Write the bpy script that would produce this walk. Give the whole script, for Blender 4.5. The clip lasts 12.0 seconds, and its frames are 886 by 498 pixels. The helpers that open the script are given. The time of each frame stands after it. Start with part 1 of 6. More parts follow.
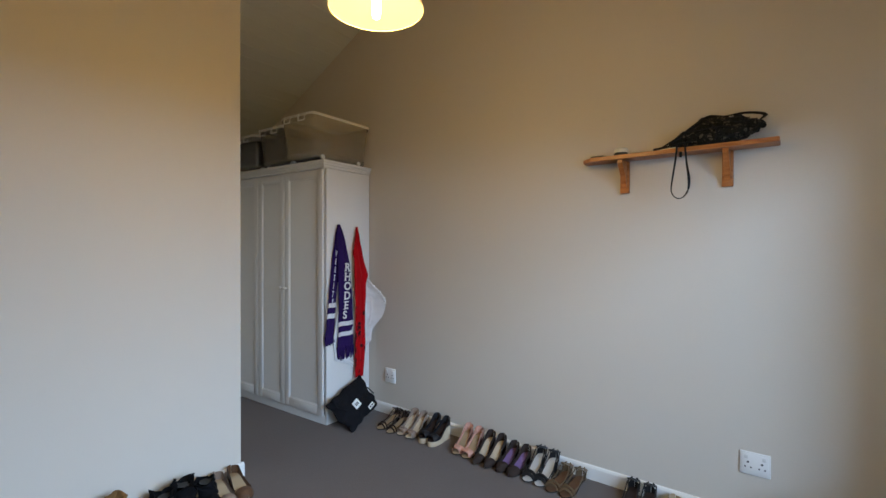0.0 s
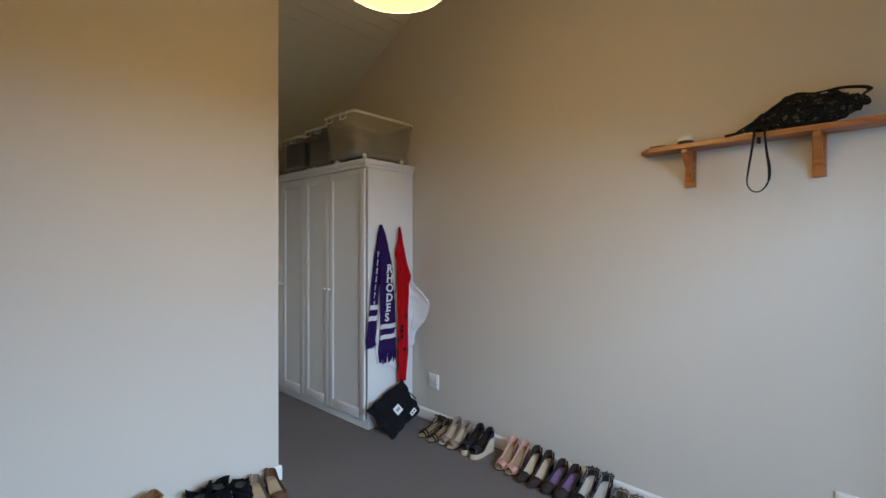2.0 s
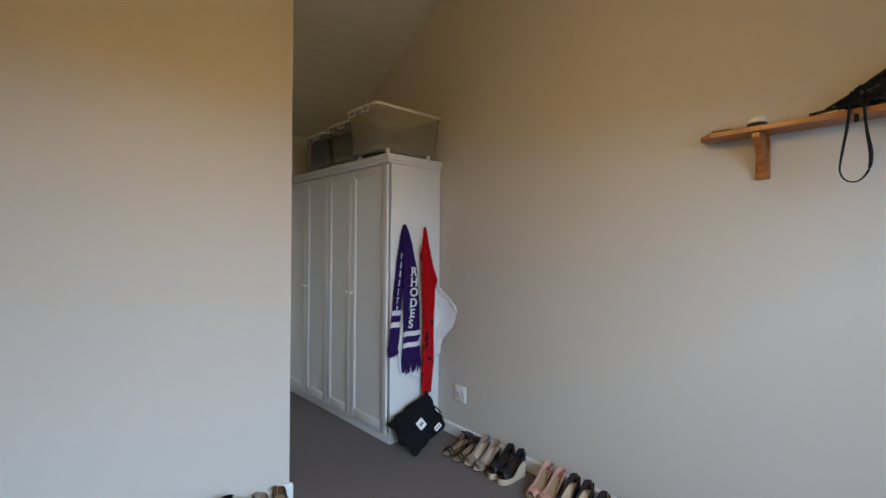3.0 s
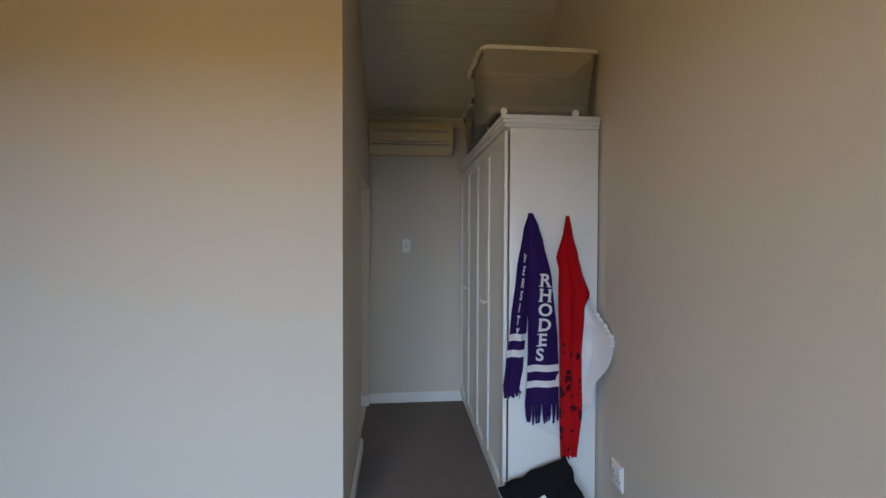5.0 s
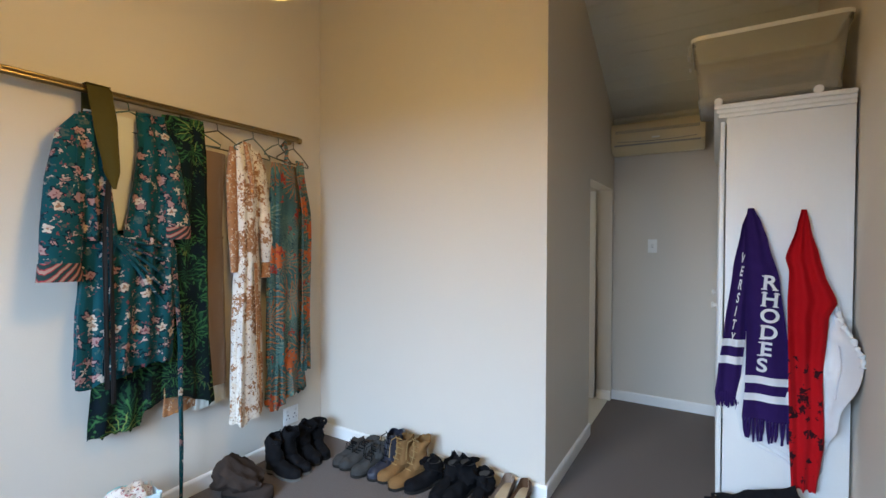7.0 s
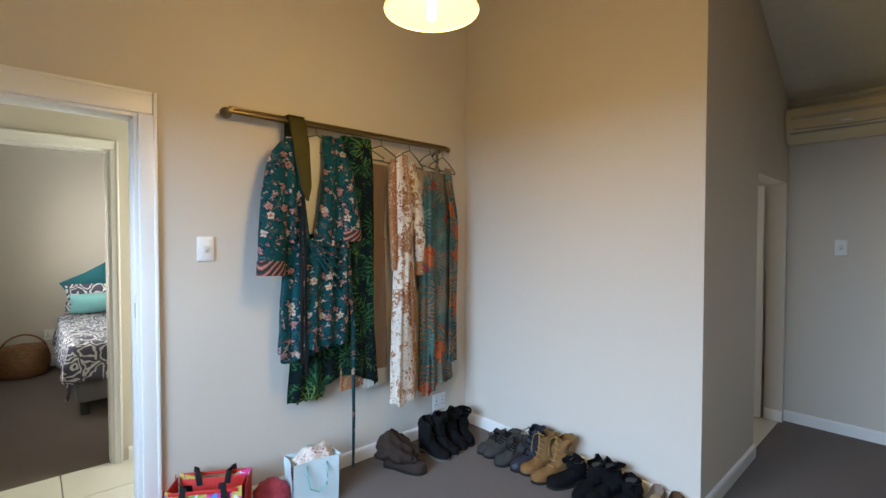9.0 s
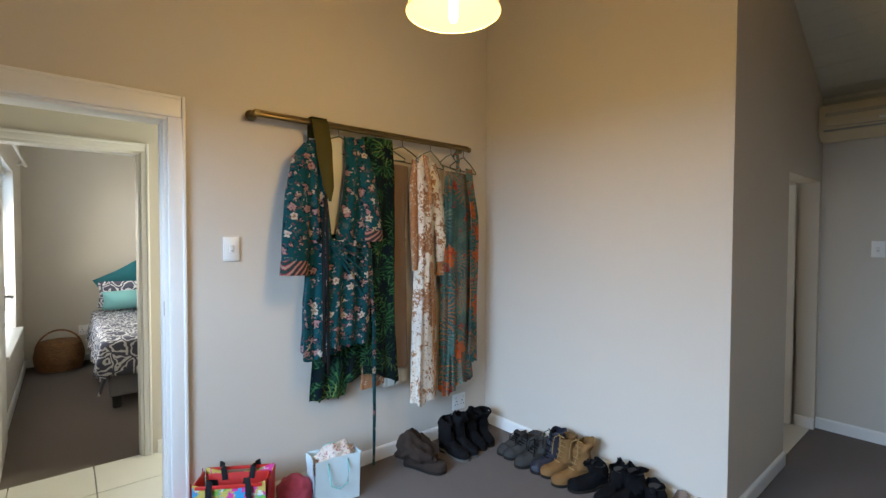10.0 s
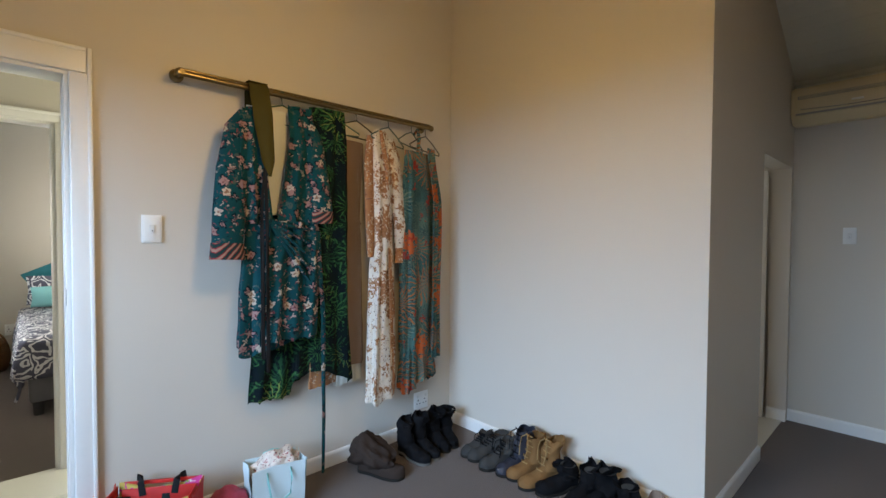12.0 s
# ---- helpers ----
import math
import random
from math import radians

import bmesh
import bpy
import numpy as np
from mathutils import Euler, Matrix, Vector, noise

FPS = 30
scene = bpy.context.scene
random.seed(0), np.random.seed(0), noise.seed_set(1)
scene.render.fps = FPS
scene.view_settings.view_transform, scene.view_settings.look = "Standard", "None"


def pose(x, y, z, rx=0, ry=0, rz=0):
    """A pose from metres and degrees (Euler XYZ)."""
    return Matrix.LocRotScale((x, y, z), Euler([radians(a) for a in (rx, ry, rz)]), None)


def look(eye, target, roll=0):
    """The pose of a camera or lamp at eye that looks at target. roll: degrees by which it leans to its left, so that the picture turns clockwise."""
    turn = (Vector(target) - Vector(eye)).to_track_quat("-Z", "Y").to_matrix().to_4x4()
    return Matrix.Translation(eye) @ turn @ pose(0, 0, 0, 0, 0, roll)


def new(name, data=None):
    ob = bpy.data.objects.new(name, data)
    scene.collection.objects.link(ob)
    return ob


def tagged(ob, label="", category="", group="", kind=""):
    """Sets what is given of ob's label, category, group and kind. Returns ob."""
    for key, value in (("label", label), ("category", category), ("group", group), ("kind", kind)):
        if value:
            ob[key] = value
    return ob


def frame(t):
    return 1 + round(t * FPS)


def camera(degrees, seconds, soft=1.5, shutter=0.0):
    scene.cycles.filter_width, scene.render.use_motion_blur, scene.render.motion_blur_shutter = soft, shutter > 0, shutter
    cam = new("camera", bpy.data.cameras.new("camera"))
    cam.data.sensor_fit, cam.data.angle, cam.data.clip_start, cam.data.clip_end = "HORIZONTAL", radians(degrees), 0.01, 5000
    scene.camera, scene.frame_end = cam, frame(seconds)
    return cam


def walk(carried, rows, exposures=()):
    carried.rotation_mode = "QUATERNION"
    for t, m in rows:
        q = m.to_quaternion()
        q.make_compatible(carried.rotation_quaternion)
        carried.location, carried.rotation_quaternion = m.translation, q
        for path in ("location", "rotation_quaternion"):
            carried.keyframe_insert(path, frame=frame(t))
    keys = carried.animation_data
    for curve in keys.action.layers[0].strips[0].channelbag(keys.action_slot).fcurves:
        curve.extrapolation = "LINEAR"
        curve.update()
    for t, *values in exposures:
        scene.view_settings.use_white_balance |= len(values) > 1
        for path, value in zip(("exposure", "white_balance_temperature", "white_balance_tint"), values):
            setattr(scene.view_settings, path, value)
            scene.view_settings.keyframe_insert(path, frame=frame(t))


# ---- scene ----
cam = camera(88.84, 12.0)
# seconds, place, yaw, pitch, roll
PATH = [
    (0.0, -0.18, -0.102, 1.423, 35.015, -0.439, -0.12),
    (0.5, -0.196, -0.031, 1.437, 37.393, -0.569, -0.083),
    (1.0, -0.212, 0.01, 1.431, 39.104, -0.396, -0.162),
    (1.5, -0.218, 0.049, 1.427, 40.484, -0.369, -0.217),
    (2.0, -0.199, 0.102, 1.429, 42.385, -0.448, -0.151),
    (2.5, -0.248, 0.139, 1.406, 43.376, -0.137, -0.276),
    (4.5, -0.611, 1.465, 1.498, 73.478, -1.538, -0.391),
    (5.0, -0.672, 1.713, 1.459, 84.414, -1.363, -0.206),
    (5.5, -0.706, 1.902, 1.439, 95.468, -1.168, -0.292),
    (6.0, -0.65, 2.026, 1.413, 104.973, -1.033, -0.396),
    (6.5, -0.518, 2.122, 1.392, 113.881, -1.14, -0.344),
    (7.0, -0.379, 2.241, 1.437, 120.98, -1.134, -0.147),
    (7.5, -0.27, 2.28, 1.455, 127.393, -1.085, -0.151),
    (9.5, -0.235, 2.258, 1.463, 138.987, -1.538, -0.114),
    (10.0, -0.233, 2.26, 1.468, 140.098, -1.559, -0.208),
    (10.5, -0.236, 2.262, 1.461, 141.036, -1.449, -0.157),
    (11.0, -0.249, 2.253, 1.456, 141.578, -1.483, -0.181),
    (11.5, -0.317, 2.224, 1.429, 141.59, -1.51, -0.153),
    (12.0, -0.457, 2.134, 1.372, 136.762, -1.582, -0.284),
]
walk(cam, [(t, pose(x, y, z, 90 + pitch, roll, yaw)) for t, x, y, z, yaw, pitch, roll in PATH],
     exposures=[(0.0, -0.34), (2.5, -0.34), (4.5, -0.56), (5.0, -0.5), (5.5, -0.28), (6.5, 0.08), (7.5, 0.26), (9.5, -0.1), (12.0, -0.18)])

# ---- plan, metres ----
X_FACE, Y_BLOCK = -2.788, 1.456      # face and corner of the projecting block
Y_S, Y_N = -0.268, 2.771             # rail wall, shelf wall
X_TURN, SKEW = -2.90, -2.9           # where the shelf wall turns, and by how many degrees
X_E, X_AC = 0.50, -4.682             # window wall, end wall of the passage
X_RIDGE, SLOPE = -1.5, 0.52
Y_HALL = -1.30                       # bedroom wall, hall side
Y_BED, X_BED = -4.50, 0.13           # far and window wall of the bedroom


def roof(x):
    z = 2.55 + (x + 4.6) * SLOPE
    return z if x < X_RIDGE else 2.55 + (2 * X_RIDGE - x + 4.6) * SLOPE


def north(x):
    """The shelf wall's face at x."""
    return Y_N + math.tan(radians(SKEW)) * max(0.0, x - X_TURN)


# ---- light ----
world = bpy.data.worlds.new("sky")
scene.world = world
world.use_nodes = True
sky = world.node_tree.nodes.new("ShaderNodeTexSky")
sky.sky_type, sky.sun_disc = "NISHITA", False
sky.sun_elevation, sky.sun_rotation = radians(50), radians(200)
world.node_tree.nodes["Background"].inputs[1].default_value = 0.12
world.node_tree.links.new(sky.outputs[0], world.node_tree.nodes["Background"].inputs[0])


def area_light(name, m, sx, sy, watts, colour, spread=180):
    la = bpy.data.lights.new(name, "AREA")
    la.shape, la.size, la.size_y, la.energy, la.color, la.spread = "RECTANGLE", sx, sy, watts, colour, radians(spread)
    ob = new(name, la)
    ob.matrix_world = m
    return ob


WIN_Y, WIN_Z = (0.15, 2.05), (0.50, 2.05)
# panel lamp outside, standing in for bright sky low over the horizon
area_light("sky_daylight", pose(X_E + 3.0, 0.1, 2.75, 0, 90, 0), 2.0, 8.4, 1900, (0.475, 0.69, 1.0))
area_light("bedroom_daylight", pose(X_BED + 0.16, -2.9, 1.35, 0, 75, 0), 1.2, 1.2, 70, (1.0, 0.94, 0.82), 150)
# fill lamp added at the hall's unseen end to brighten the hall
area_light("hall_fill_light", pose(-2.22, -0.86, 1.5, 0, -75, 0), 1.1, 0.5, 32, (1.0, 1.0, 0.80), 160)
# another fill lamp, added to lighten the strip of bathroom behind the opening
area_light("bathroom_fill_light", pose(X_AC - 0.05, 0.45, 1.6, 0, -75, 0), 0.7, 0.7, 17, (0.98, 0.98, 0.92), 160)
sun = new("sun", bpy.data.lights.new("sun", "SUN"))
sun.data.energy, sun.data.angle, sun.data.color = 2.0, radians(0.5), (1.0, 0.95, 0.88)
sun.matrix_world = look((0, 0, 0), (1.0, -1.5, -2.2))
LAMP = (-1.28, 1.06, 2.248)
bulb_light = bpy.data.lights.new("bulb_light", "POINT")
bulb_light.energy, bulb_light.color, bulb_light.shadow_soft_size = 38, (1.0, 0.67, 0.25), 0.13
new("bulb_light", bulb_light).location = (LAMP[0], LAMP[1], LAMP[2] + 0.02)


# ---- materials ----
def nodes_of(name):
    m = bpy.data.materials.new(name)
    m.use_nodes = True
    n = m.node_tree.nodes
    return m, n, m.node_tree.links, n["Principled BSDF"]


def paint(name, colour, rough=0.6, var=0.06, scale=6.0, fine=90.0, bump=0.1, metal=0.0, spec=0.5, sheen=0.0):
    m, n, li, b = nodes_of(name)
    tc = n.new("ShaderNodeTexCoord")
    big, small = n.new("ShaderNodeTexNoise"), n.new("ShaderNodeTexNoise")
    big.inputs["Scale"].default_value, big.inputs["Detail"].default_value = scale, 4
    small.inputs["Scale"].default_value, small.inputs["Detail"].default_value = fine, 3
    for k in (big, small):
        li.new(tc.outputs["Object"], k.inputs["Vector"])
    mix = n.new("ShaderNodeMix")
    mix.data_type = "RGBA"
    mix.inputs[6].default_value = (*[c * (1 - var) for c in colour], 1)
    mix.inputs[7].default_value = (*[min(1, c * (1 + var)) for c in colour], 1)
    add = n.new("ShaderNodeMath")
    add.operation = "MULTIPLY_ADD"
    add.inputs[1].default_value = 0.5
    half = n.new("ShaderNodeMath")
    half.operation = "MULTIPLY"
    half.inputs[1].default_value = 0.5
    li.new(small.outputs[0], half.inputs[0])
    li.new(big.outputs[0], add.inputs[0])
    li.new(half.outputs[0], add.inputs[2])
    li.new(add.outputs[0], mix.inputs[0])
    li.new(mix.outputs[2], b.inputs["Base Color"])
    b.inputs["Roughness"].default_value, b.inputs["Metallic"].default_value = rough, metal
    b.inputs["Specular IOR Level"].default_value = spec
    if sheen:
        b.inputs["Sheen Weight"].default_value = sheen
    if bump:
        bu = n.new("ShaderNodeBump")
        bu.inputs["Strength"].default_value, bu.inputs["Distance"].default_value = bump, 0.004
        li.new(small.outputs[0], bu.inputs["Height"])
        li.new(bu.outputs[0], b.inputs["Normal"])
    return m


M_WALL = paint("wall_paint", (0.61, 0.563, 0.492), 0.75, 0.03, 1.2, 160, 0.10, spec=0.3)
M_WHITE = paint("white_gloss", (0.80, 0.79, 0.76), 0.35, 0.03, 4, 60, 0.04)
M_WARD = paint("wardrobe_white", (0.78, 0.78, 0.76), 0.42, 0.03, 3, 70, 0.03)
M_CEIL = paint("ceiling_board_paint", (0.66, 0.67, 0.61), 0.6, 0.04, 3, 80, 0.05)
M_CARPET = paint("carpet", (0.120, 0.092, 0.077), 0.95, 0.14, 2.5, 420, 1.0, spec=0.1, sheen=0.2)
M_TILE = paint("floor_tile", (0.66, 0.65, 0.60), 0.25, 0.05, 5, 60, 0.03)
M_GROUT = paint("grout", (0.28, 0.27, 0.25), 0.9, 0.1, 20, 200, 0.2)
M_PLASTIC = paint("switch_plastic", (0.82, 0.82, 0.80), 0.3, 0.02, 8, 60, 0.0)
M_DARK = paint("dark_slot", (0.03, 0.03, 0.03), 0.6, 0.05, 8, 60, 0.0)


# ---- building helpers ----
def mesh_of(name, bm, mat):
    me = bpy.data.meshes.new(name)
    bm.normal_update()
    bm.to_mesh(me)
    bm.free()
    for k in mat if isinstance(mat, (list, tuple)) else [mat]:
        me.materials.append(k)
    return me


def smooth(ob, angle=40):
    me = ob.data
    me.shade_smooth()
    me.set_sharp_from_angle(angle=radians(angle))
    return ob


def thing(name, label, category, m=None, group="", kind=""):
    ob = tagged(new(name), label, category, group, kind)
    ob.empty_display_size = 0.05
    if m is not None:
        ob.matrix_world = m
    return ob


def part(name, bm, mat, parent=None, label="", auto=40):
    ob = new(name, mesh_of(name, bm, mat))
    if auto:
        smooth(ob, auto)
    if parent is not None:
        ob.parent = parent
    if label:
        ob["label"] = label
    return ob


def structure(name, bm, mat, label, category, auto=0):
    return tagged(part(name, bm, mat, None, "", auto), label, category, kind="structure")


def add_box(bm, x0, x1, y0, y1, z0, z1, bevel=0.0, seg=2):
    b2 = bmesh.new() if bevel else bm
    v = [b2.verts.new((x, y, z)) for x in (x0, x1) for y in (y0, y1) for z in (z0, z1)]
    for f in ((0, 1, 3, 2), (4, 6, 7, 5), (0, 4, 5, 1), (2, 3, 7, 6), (0, 2, 6, 4), (1, 5, 7, 3)):
        b2.faces.new([v[i] for i in f])
    if bevel:
        bmesh.ops.bevel(b2, geom=b2.edges[:], offset=bevel, segments=seg, profile=0.5, affect="EDGES")
        join(bm, b2)
    return bm


def join(bm, other, m=None):
    if m is not None:
        other.transform(m)
    me = bpy.data.meshes.new("tmp")
    other.to_mesh(me)
    other.free()
    bm.from_mesh(me)
    bpy.data.meshes.remove(me)
    return bm


def box(x0, x1, y0, y1, z0, z1, bevel=0.0, seg=2):
    return add_box(bmesh.new(), x0, x1, y0, y1, z0, z1, bevel, seg)


def tube(path, radius, sides=10, closed=False, flat=1.0, up=(0, 0, 1)):
    """A round or flattened rod along a path; radius a number or one for each point."""
    bm = bmesh.new()
    pts = [Vector(p) for p in path]
    rings = []
    for i, p in enumerate(pts):
        a = pts[(i - 1) % len(pts)] if closed or i else p
        b = pts[(i + 1) % len(pts)] if closed or i < len(pts) - 1 else p
        d = (b - a).normalized()
        u = Vector(up)
        if abs(d.dot(u)) > 0.95:
            u = Vector((1, 0, 0))
        s = d.cross(u).normalized()
        w = s.cross(d).normalized()
        r = radius[i] if isinstance(radius, (list, tuple)) else radius
        rings.append([bm.verts.new(p + s * (r * math.cos(2 * math.pi * k / sides)) + w * (r * flat * math.sin(2 * math.pi * k / sides))) for k in range(sides)])
    n = len(rings)
    for i in range(n if closed else n - 1):
        for k in range(sides):
            bm.faces.new((rings[i][k], rings[i][(k + 1) % sides], rings[(i + 1) % n][(k + 1) % sides], rings[(i + 1) % n][k]))
    if not closed:
        bm.faces.new(rings[0][::-1])
        bm.faces.new(rings[-1])
    bmesh.ops.recalc_face_normals(bm, faces=bm.faces[:])
    return bm


def bend(pts, k=5):
    """A smooth line through points, or through a list of radii."""
    num = not isinstance(pts[0], (tuple, list))
    p = [Vector((v, 0, 0)) if num else Vector(v) for v in pts]
    p = [2 * p[0] - p[1]] + p + [2 * p[-1] - p[-2]]
    out = []
    for a, b, c, d in zip(p, p[1:], p[2:], p[3:]):
        for i in range(k):
            t = i / k
            out.append(0.5 * (2 * b + (c - a) * t + (2 * a - 5 * b + 4 * c - d) * t ** 2 + (3 * b - a - 3 * c + d) * t ** 3))
    out.append(p[-2])
    return [v.x for v in out] if num else [tuple(v) for v in out]


def lathe(profile, sides=32, m=None):
    """Turns a profile of (radius, z) round the z axis."""
    bm = bmesh.new()
    rings = [[bm.verts.new((r * math.cos(2 * math.pi * k / sides), r * math.sin(2 * math.pi * k / sides), z)) for k in range(sides)] for r, z in profile]
    for a, b in zip(rings, rings[1:]):
        for k in range(sides):
            bm.faces.new((a[k], a[(k + 1) % sides], b[(k + 1) % sides], b[k]))
    bmesh.ops.remove_doubles(bm, verts=bm.verts[:], dist=1e-6)
    bmesh.ops.recalc_face_normals(bm, faces=bm.faces[:])
    if m is not None:
        bm.transform(m)
    return bm


# ---- structure ----
def gable_wall(name, y0, y1, x0, x1, label, holes=(), top=None):
    """A wall along x between y0 and y1, up to the roof; holes: (xa, xb, za, zb)."""
    cuts = sorted({x0, x1, *[c for h in holes for c in h[:2]], *([X_RIDGE] if x0 < X_RIDGE < x1 else [])})
    bm = bmesh.new()
    for a, b in zip(cuts, cuts[1:]):
        ta, tb = (roof(a), roof(b)) if top is None else (top, top)
        spans, z = [], 0.0
        for h in holes:
            if h[0] <= a and b <= h[1]:
                if h[2] > z:
                    spans.append((z, h[2], h[2]))
                z = h[3]
        spans.append((z, ta, tb))
        for zb, za_, zb_ in spans:
            v = [bm.verts.new(p) for p in ((a, y0, zb), (b, y0, zb), (b, y0, zb_), (a, y0, za_), (a, y1, zb), (b, y1, zb), (b, y1, zb_), (a, y1, za_))]
            for f in ((0, 1, 2, 3), (5, 4, 7, 6), (4, 0, 3, 7), (1, 5, 6, 2), (3, 2, 6, 7), (4, 5, 1, 0)):
                bm.faces.new([v[i] for i in f])
    return structure(name, bm, M_WALL, label, "wall")


def cross_wall(name, x0, x1, y0, y1, z1, label, holes=()):
    """A wall along y between x0 and x1; holes: (ya, yb, za, zb)."""
    cuts = sorted({y0, y1, *[c for h in holes for c in h[:2]]})
    bm = bmesh.new()
    for a, b in zip(cuts, cuts[1:]):
        z = 0.0
        for h in holes:
            if h[0] <= a and b <= h[1]:
                add_box(bm, x0, x1, a, b, z, h[2])
                z = h[3]
        add_box(bm, x0, x1, a, b, z, z1)
    return structure(name, bm, M_WALL, label, "wall")


DOOR = (-0.622, 0.222, 2.045)          # doorway in the rail wall
BDOOR = (-0.624, 0.130, 2.022)          # bedroom doorway
BATH = (-4.62, -3.787, 1.89)           # opening beside the passage
gable_wall("wall_north_passage", Y_N, Y_N + 0.2, X_AC - 0.2, X_TURN, "beige painted plaster wall behind the wardrobe")
# from the wardrobe on, the shelf wall runs slightly askew
gable_wall("wall_north", Y_N, Y_N + 0.25, X_TURN - 0.004, X_E + 0.25, "beige painted plaster wall with a high gable").matrix_world = Matrix.Translation((X_TURN, Y_N, 0)) @ pose(0, 0, 0, 0, 0, SKEW) @ Matrix.Translation((-X_TURN, -Y_N, 0))
gable_wall("wall_south", Y_S - 0.15, Y_S, X_FACE - 0.15, X_E + 0.2, "beige painted plaster wall with a doorway", [(DOOR[0], DOOR[1], 0, DOOR[2])])
gable_wall("wall_block", Y_BLOCK - 0.12, Y_BLOCK, X_AC, X_FACE, "beige painted plaster side of the projecting block", [(BATH[0], BATH[1], 0, BATH[2])])
cross_wall("wall_block_face", X_FACE - 0.15, X_FACE, Y_S, Y_BLOCK - 0.12, roof(X_FACE - 0.15), "beige painted plaster face of the projecting block")
# its unseen hole is made up, a way in for the bathroom lamp
cross_wall("wall_west", X_AC - 0.2, X_AC, Y_S - 0.15, Y_N, roof(X_AC), "beige painted plaster end wall of the passage", [(0.10, 0.80, 1.25, 1.95)])
cross_wall("wall_east", X_E, X_E + 0.2, Y_S, Y_N, roof(X_E), "beige painted plaster wall with a window", [(WIN_Y[0], WIN_Y[1], WIN_Z[0], WIN_Z[1])])
# bathroom, hall and bedroom beyond the openings
cross_wall("wall_bath_south", X_AC, X_FACE - 0.15, Y_S - 0.15, Y_S, roof(X_AC), "pale painted bathroom wall")
gable_wall("wall_hall", Y_HALL - 0.12, Y_HALL, -2.2, 1.6, "unseen beige hall wall added to block outside light with a bedroom doorway", [(BDOOR[0], BDOOR[1], 0, BDOOR[2])], top=2.7)
# the hole is added only to let the hall's fill lamp in
cross_wall("wall_hall_end", -2.3, -2.2, Y_HALL - 0.12, Y_S - 0.15, 2.7, "beige painted hall end wall", [(-1.12, -0.60, 0.95, 2.05)])
# added out of view to keep the outdoor panel lamp from leaking in
gable_wall("wall_hall_light_stop", Y_S - 0.15, Y_S, X_E + 0.2, 1.7, "unseen beige hall wall added to block outside light", top=2.7)
cross_wall("wall_hall_east", 1.6, 1.7, Y_HALL - 0.12, Y_S - 0.15, 2.7, "beige painted hall end wall")
gable_wall("wall_bedroom_far", Y_BED - 0.2, Y_BED, -2.6, X_BED + 0.2, "beige painted bedroom wall", top=2.7)
BWIN = (-3.55, -2.20, 0.60, 2.06)
cross_wall("wall_bedroom_east", X_BED, X_BED + 0.2, Y_BED, Y_HALL - 0.12, 2.7, "beige painted bedroom wall with a window", [BWIN])
cross_wall("wall_bedroom_west", -2.7, -2.6, Y_BED, Y_HALL - 0.12, 2.7, "beige painted bedroom wall")

# sloping boarded ceiling: boards run across the passage, each with its own step
bm = bmesh.new()
x, n = X_AC - 0.2, 0
while x < X_E + 0.2:
    nx = min(x + 0.105, X_E + 0.2)
    if x < X_RIDGE < nx:
        nx = X_RIDGE
    e = 0.006
    a, b = roof(x), roof(nx)
    ya, yb = Y_S - 0.15, Y_N + 0.2
    v = [bm.verts.new(p) for p in ((x + e, ya, a), (nx, ya, b), (nx, yb, b), (x + e, yb, a), (x, ya, a + 0.012), (nx, ya, b + 0.012), (nx, yb, b + 0.012), (x, yb, a + 0.012))]
    for f in ((0, 3, 2, 1), (4, 5, 6, 7), (0, 4, 7, 3), (1, 2, 6, 5), (0, 1, 5, 4), (3, 7, 6, 2)):
        bm.faces.new([v[i] for i in f])
    x = nx
for xa, xb in ((X_AC - 0.2, X_RIDGE), (X_RIDGE, X_E + 0.2)):
    a, b = roof(xa) + 0.015, roof(xb) + 0.015
    v = [bm.verts.new(p) for p in ((xa, ya, a), (xb, ya, b), (xb, yb, b), (xa, yb, a), (xa, ya, a + 0.1), (xb, ya, b + 0.1), (xb, yb, b + 0.1), (xa, yb, a + 0.1))]
    for f in ((0, 3, 2, 1), (4, 5, 6, 7), (0, 4, 7, 3), (1, 2, 6, 5), (0, 1, 5, 4), (3, 7, 6, 2)):
        bm.faces.new([v[i] for i in f])
structure("ceiling", bm, M_CEIL, "white tongue and groove boarded ceiling with a steep slope", "ceiling")
structure("ceiling_hall", box(-2.7, 1.7, Y_BED - 0.2, Y_S - 0.15, 2.7, 2.8), M_CEIL, "plain white flat ceiling", "ceiling")

structure("floor", box(X_AC - 0.2, X_E + 0.2, Y_S - 0.06, Y_N + 0.2, -0.1, 0.0), M_CARPET, "brown grey short pile carpet", "floor")
structure("floor_bedroom", box(-2.7, X_BED + 0.2, Y_BED - 0.2, Y_HALL - 0.02, -0.1, 0.0), M_CARPET, "brown grey short pile carpet", "floor")
structure("floor_hall", box(-2.3, 1.7, Y_HALL - 0.02, Y_S - 0.06, -0.1, -0.008), M_GROUT, "grey grout bed of the hall floor", "floor")
structure("floor_bath", box(X_AC, X_FACE - 0.15, Y_S, Y_BLOCK - 0.02, 0.0005, 0.004), M_TILE, "pale tiled bathroom floor", "floor")


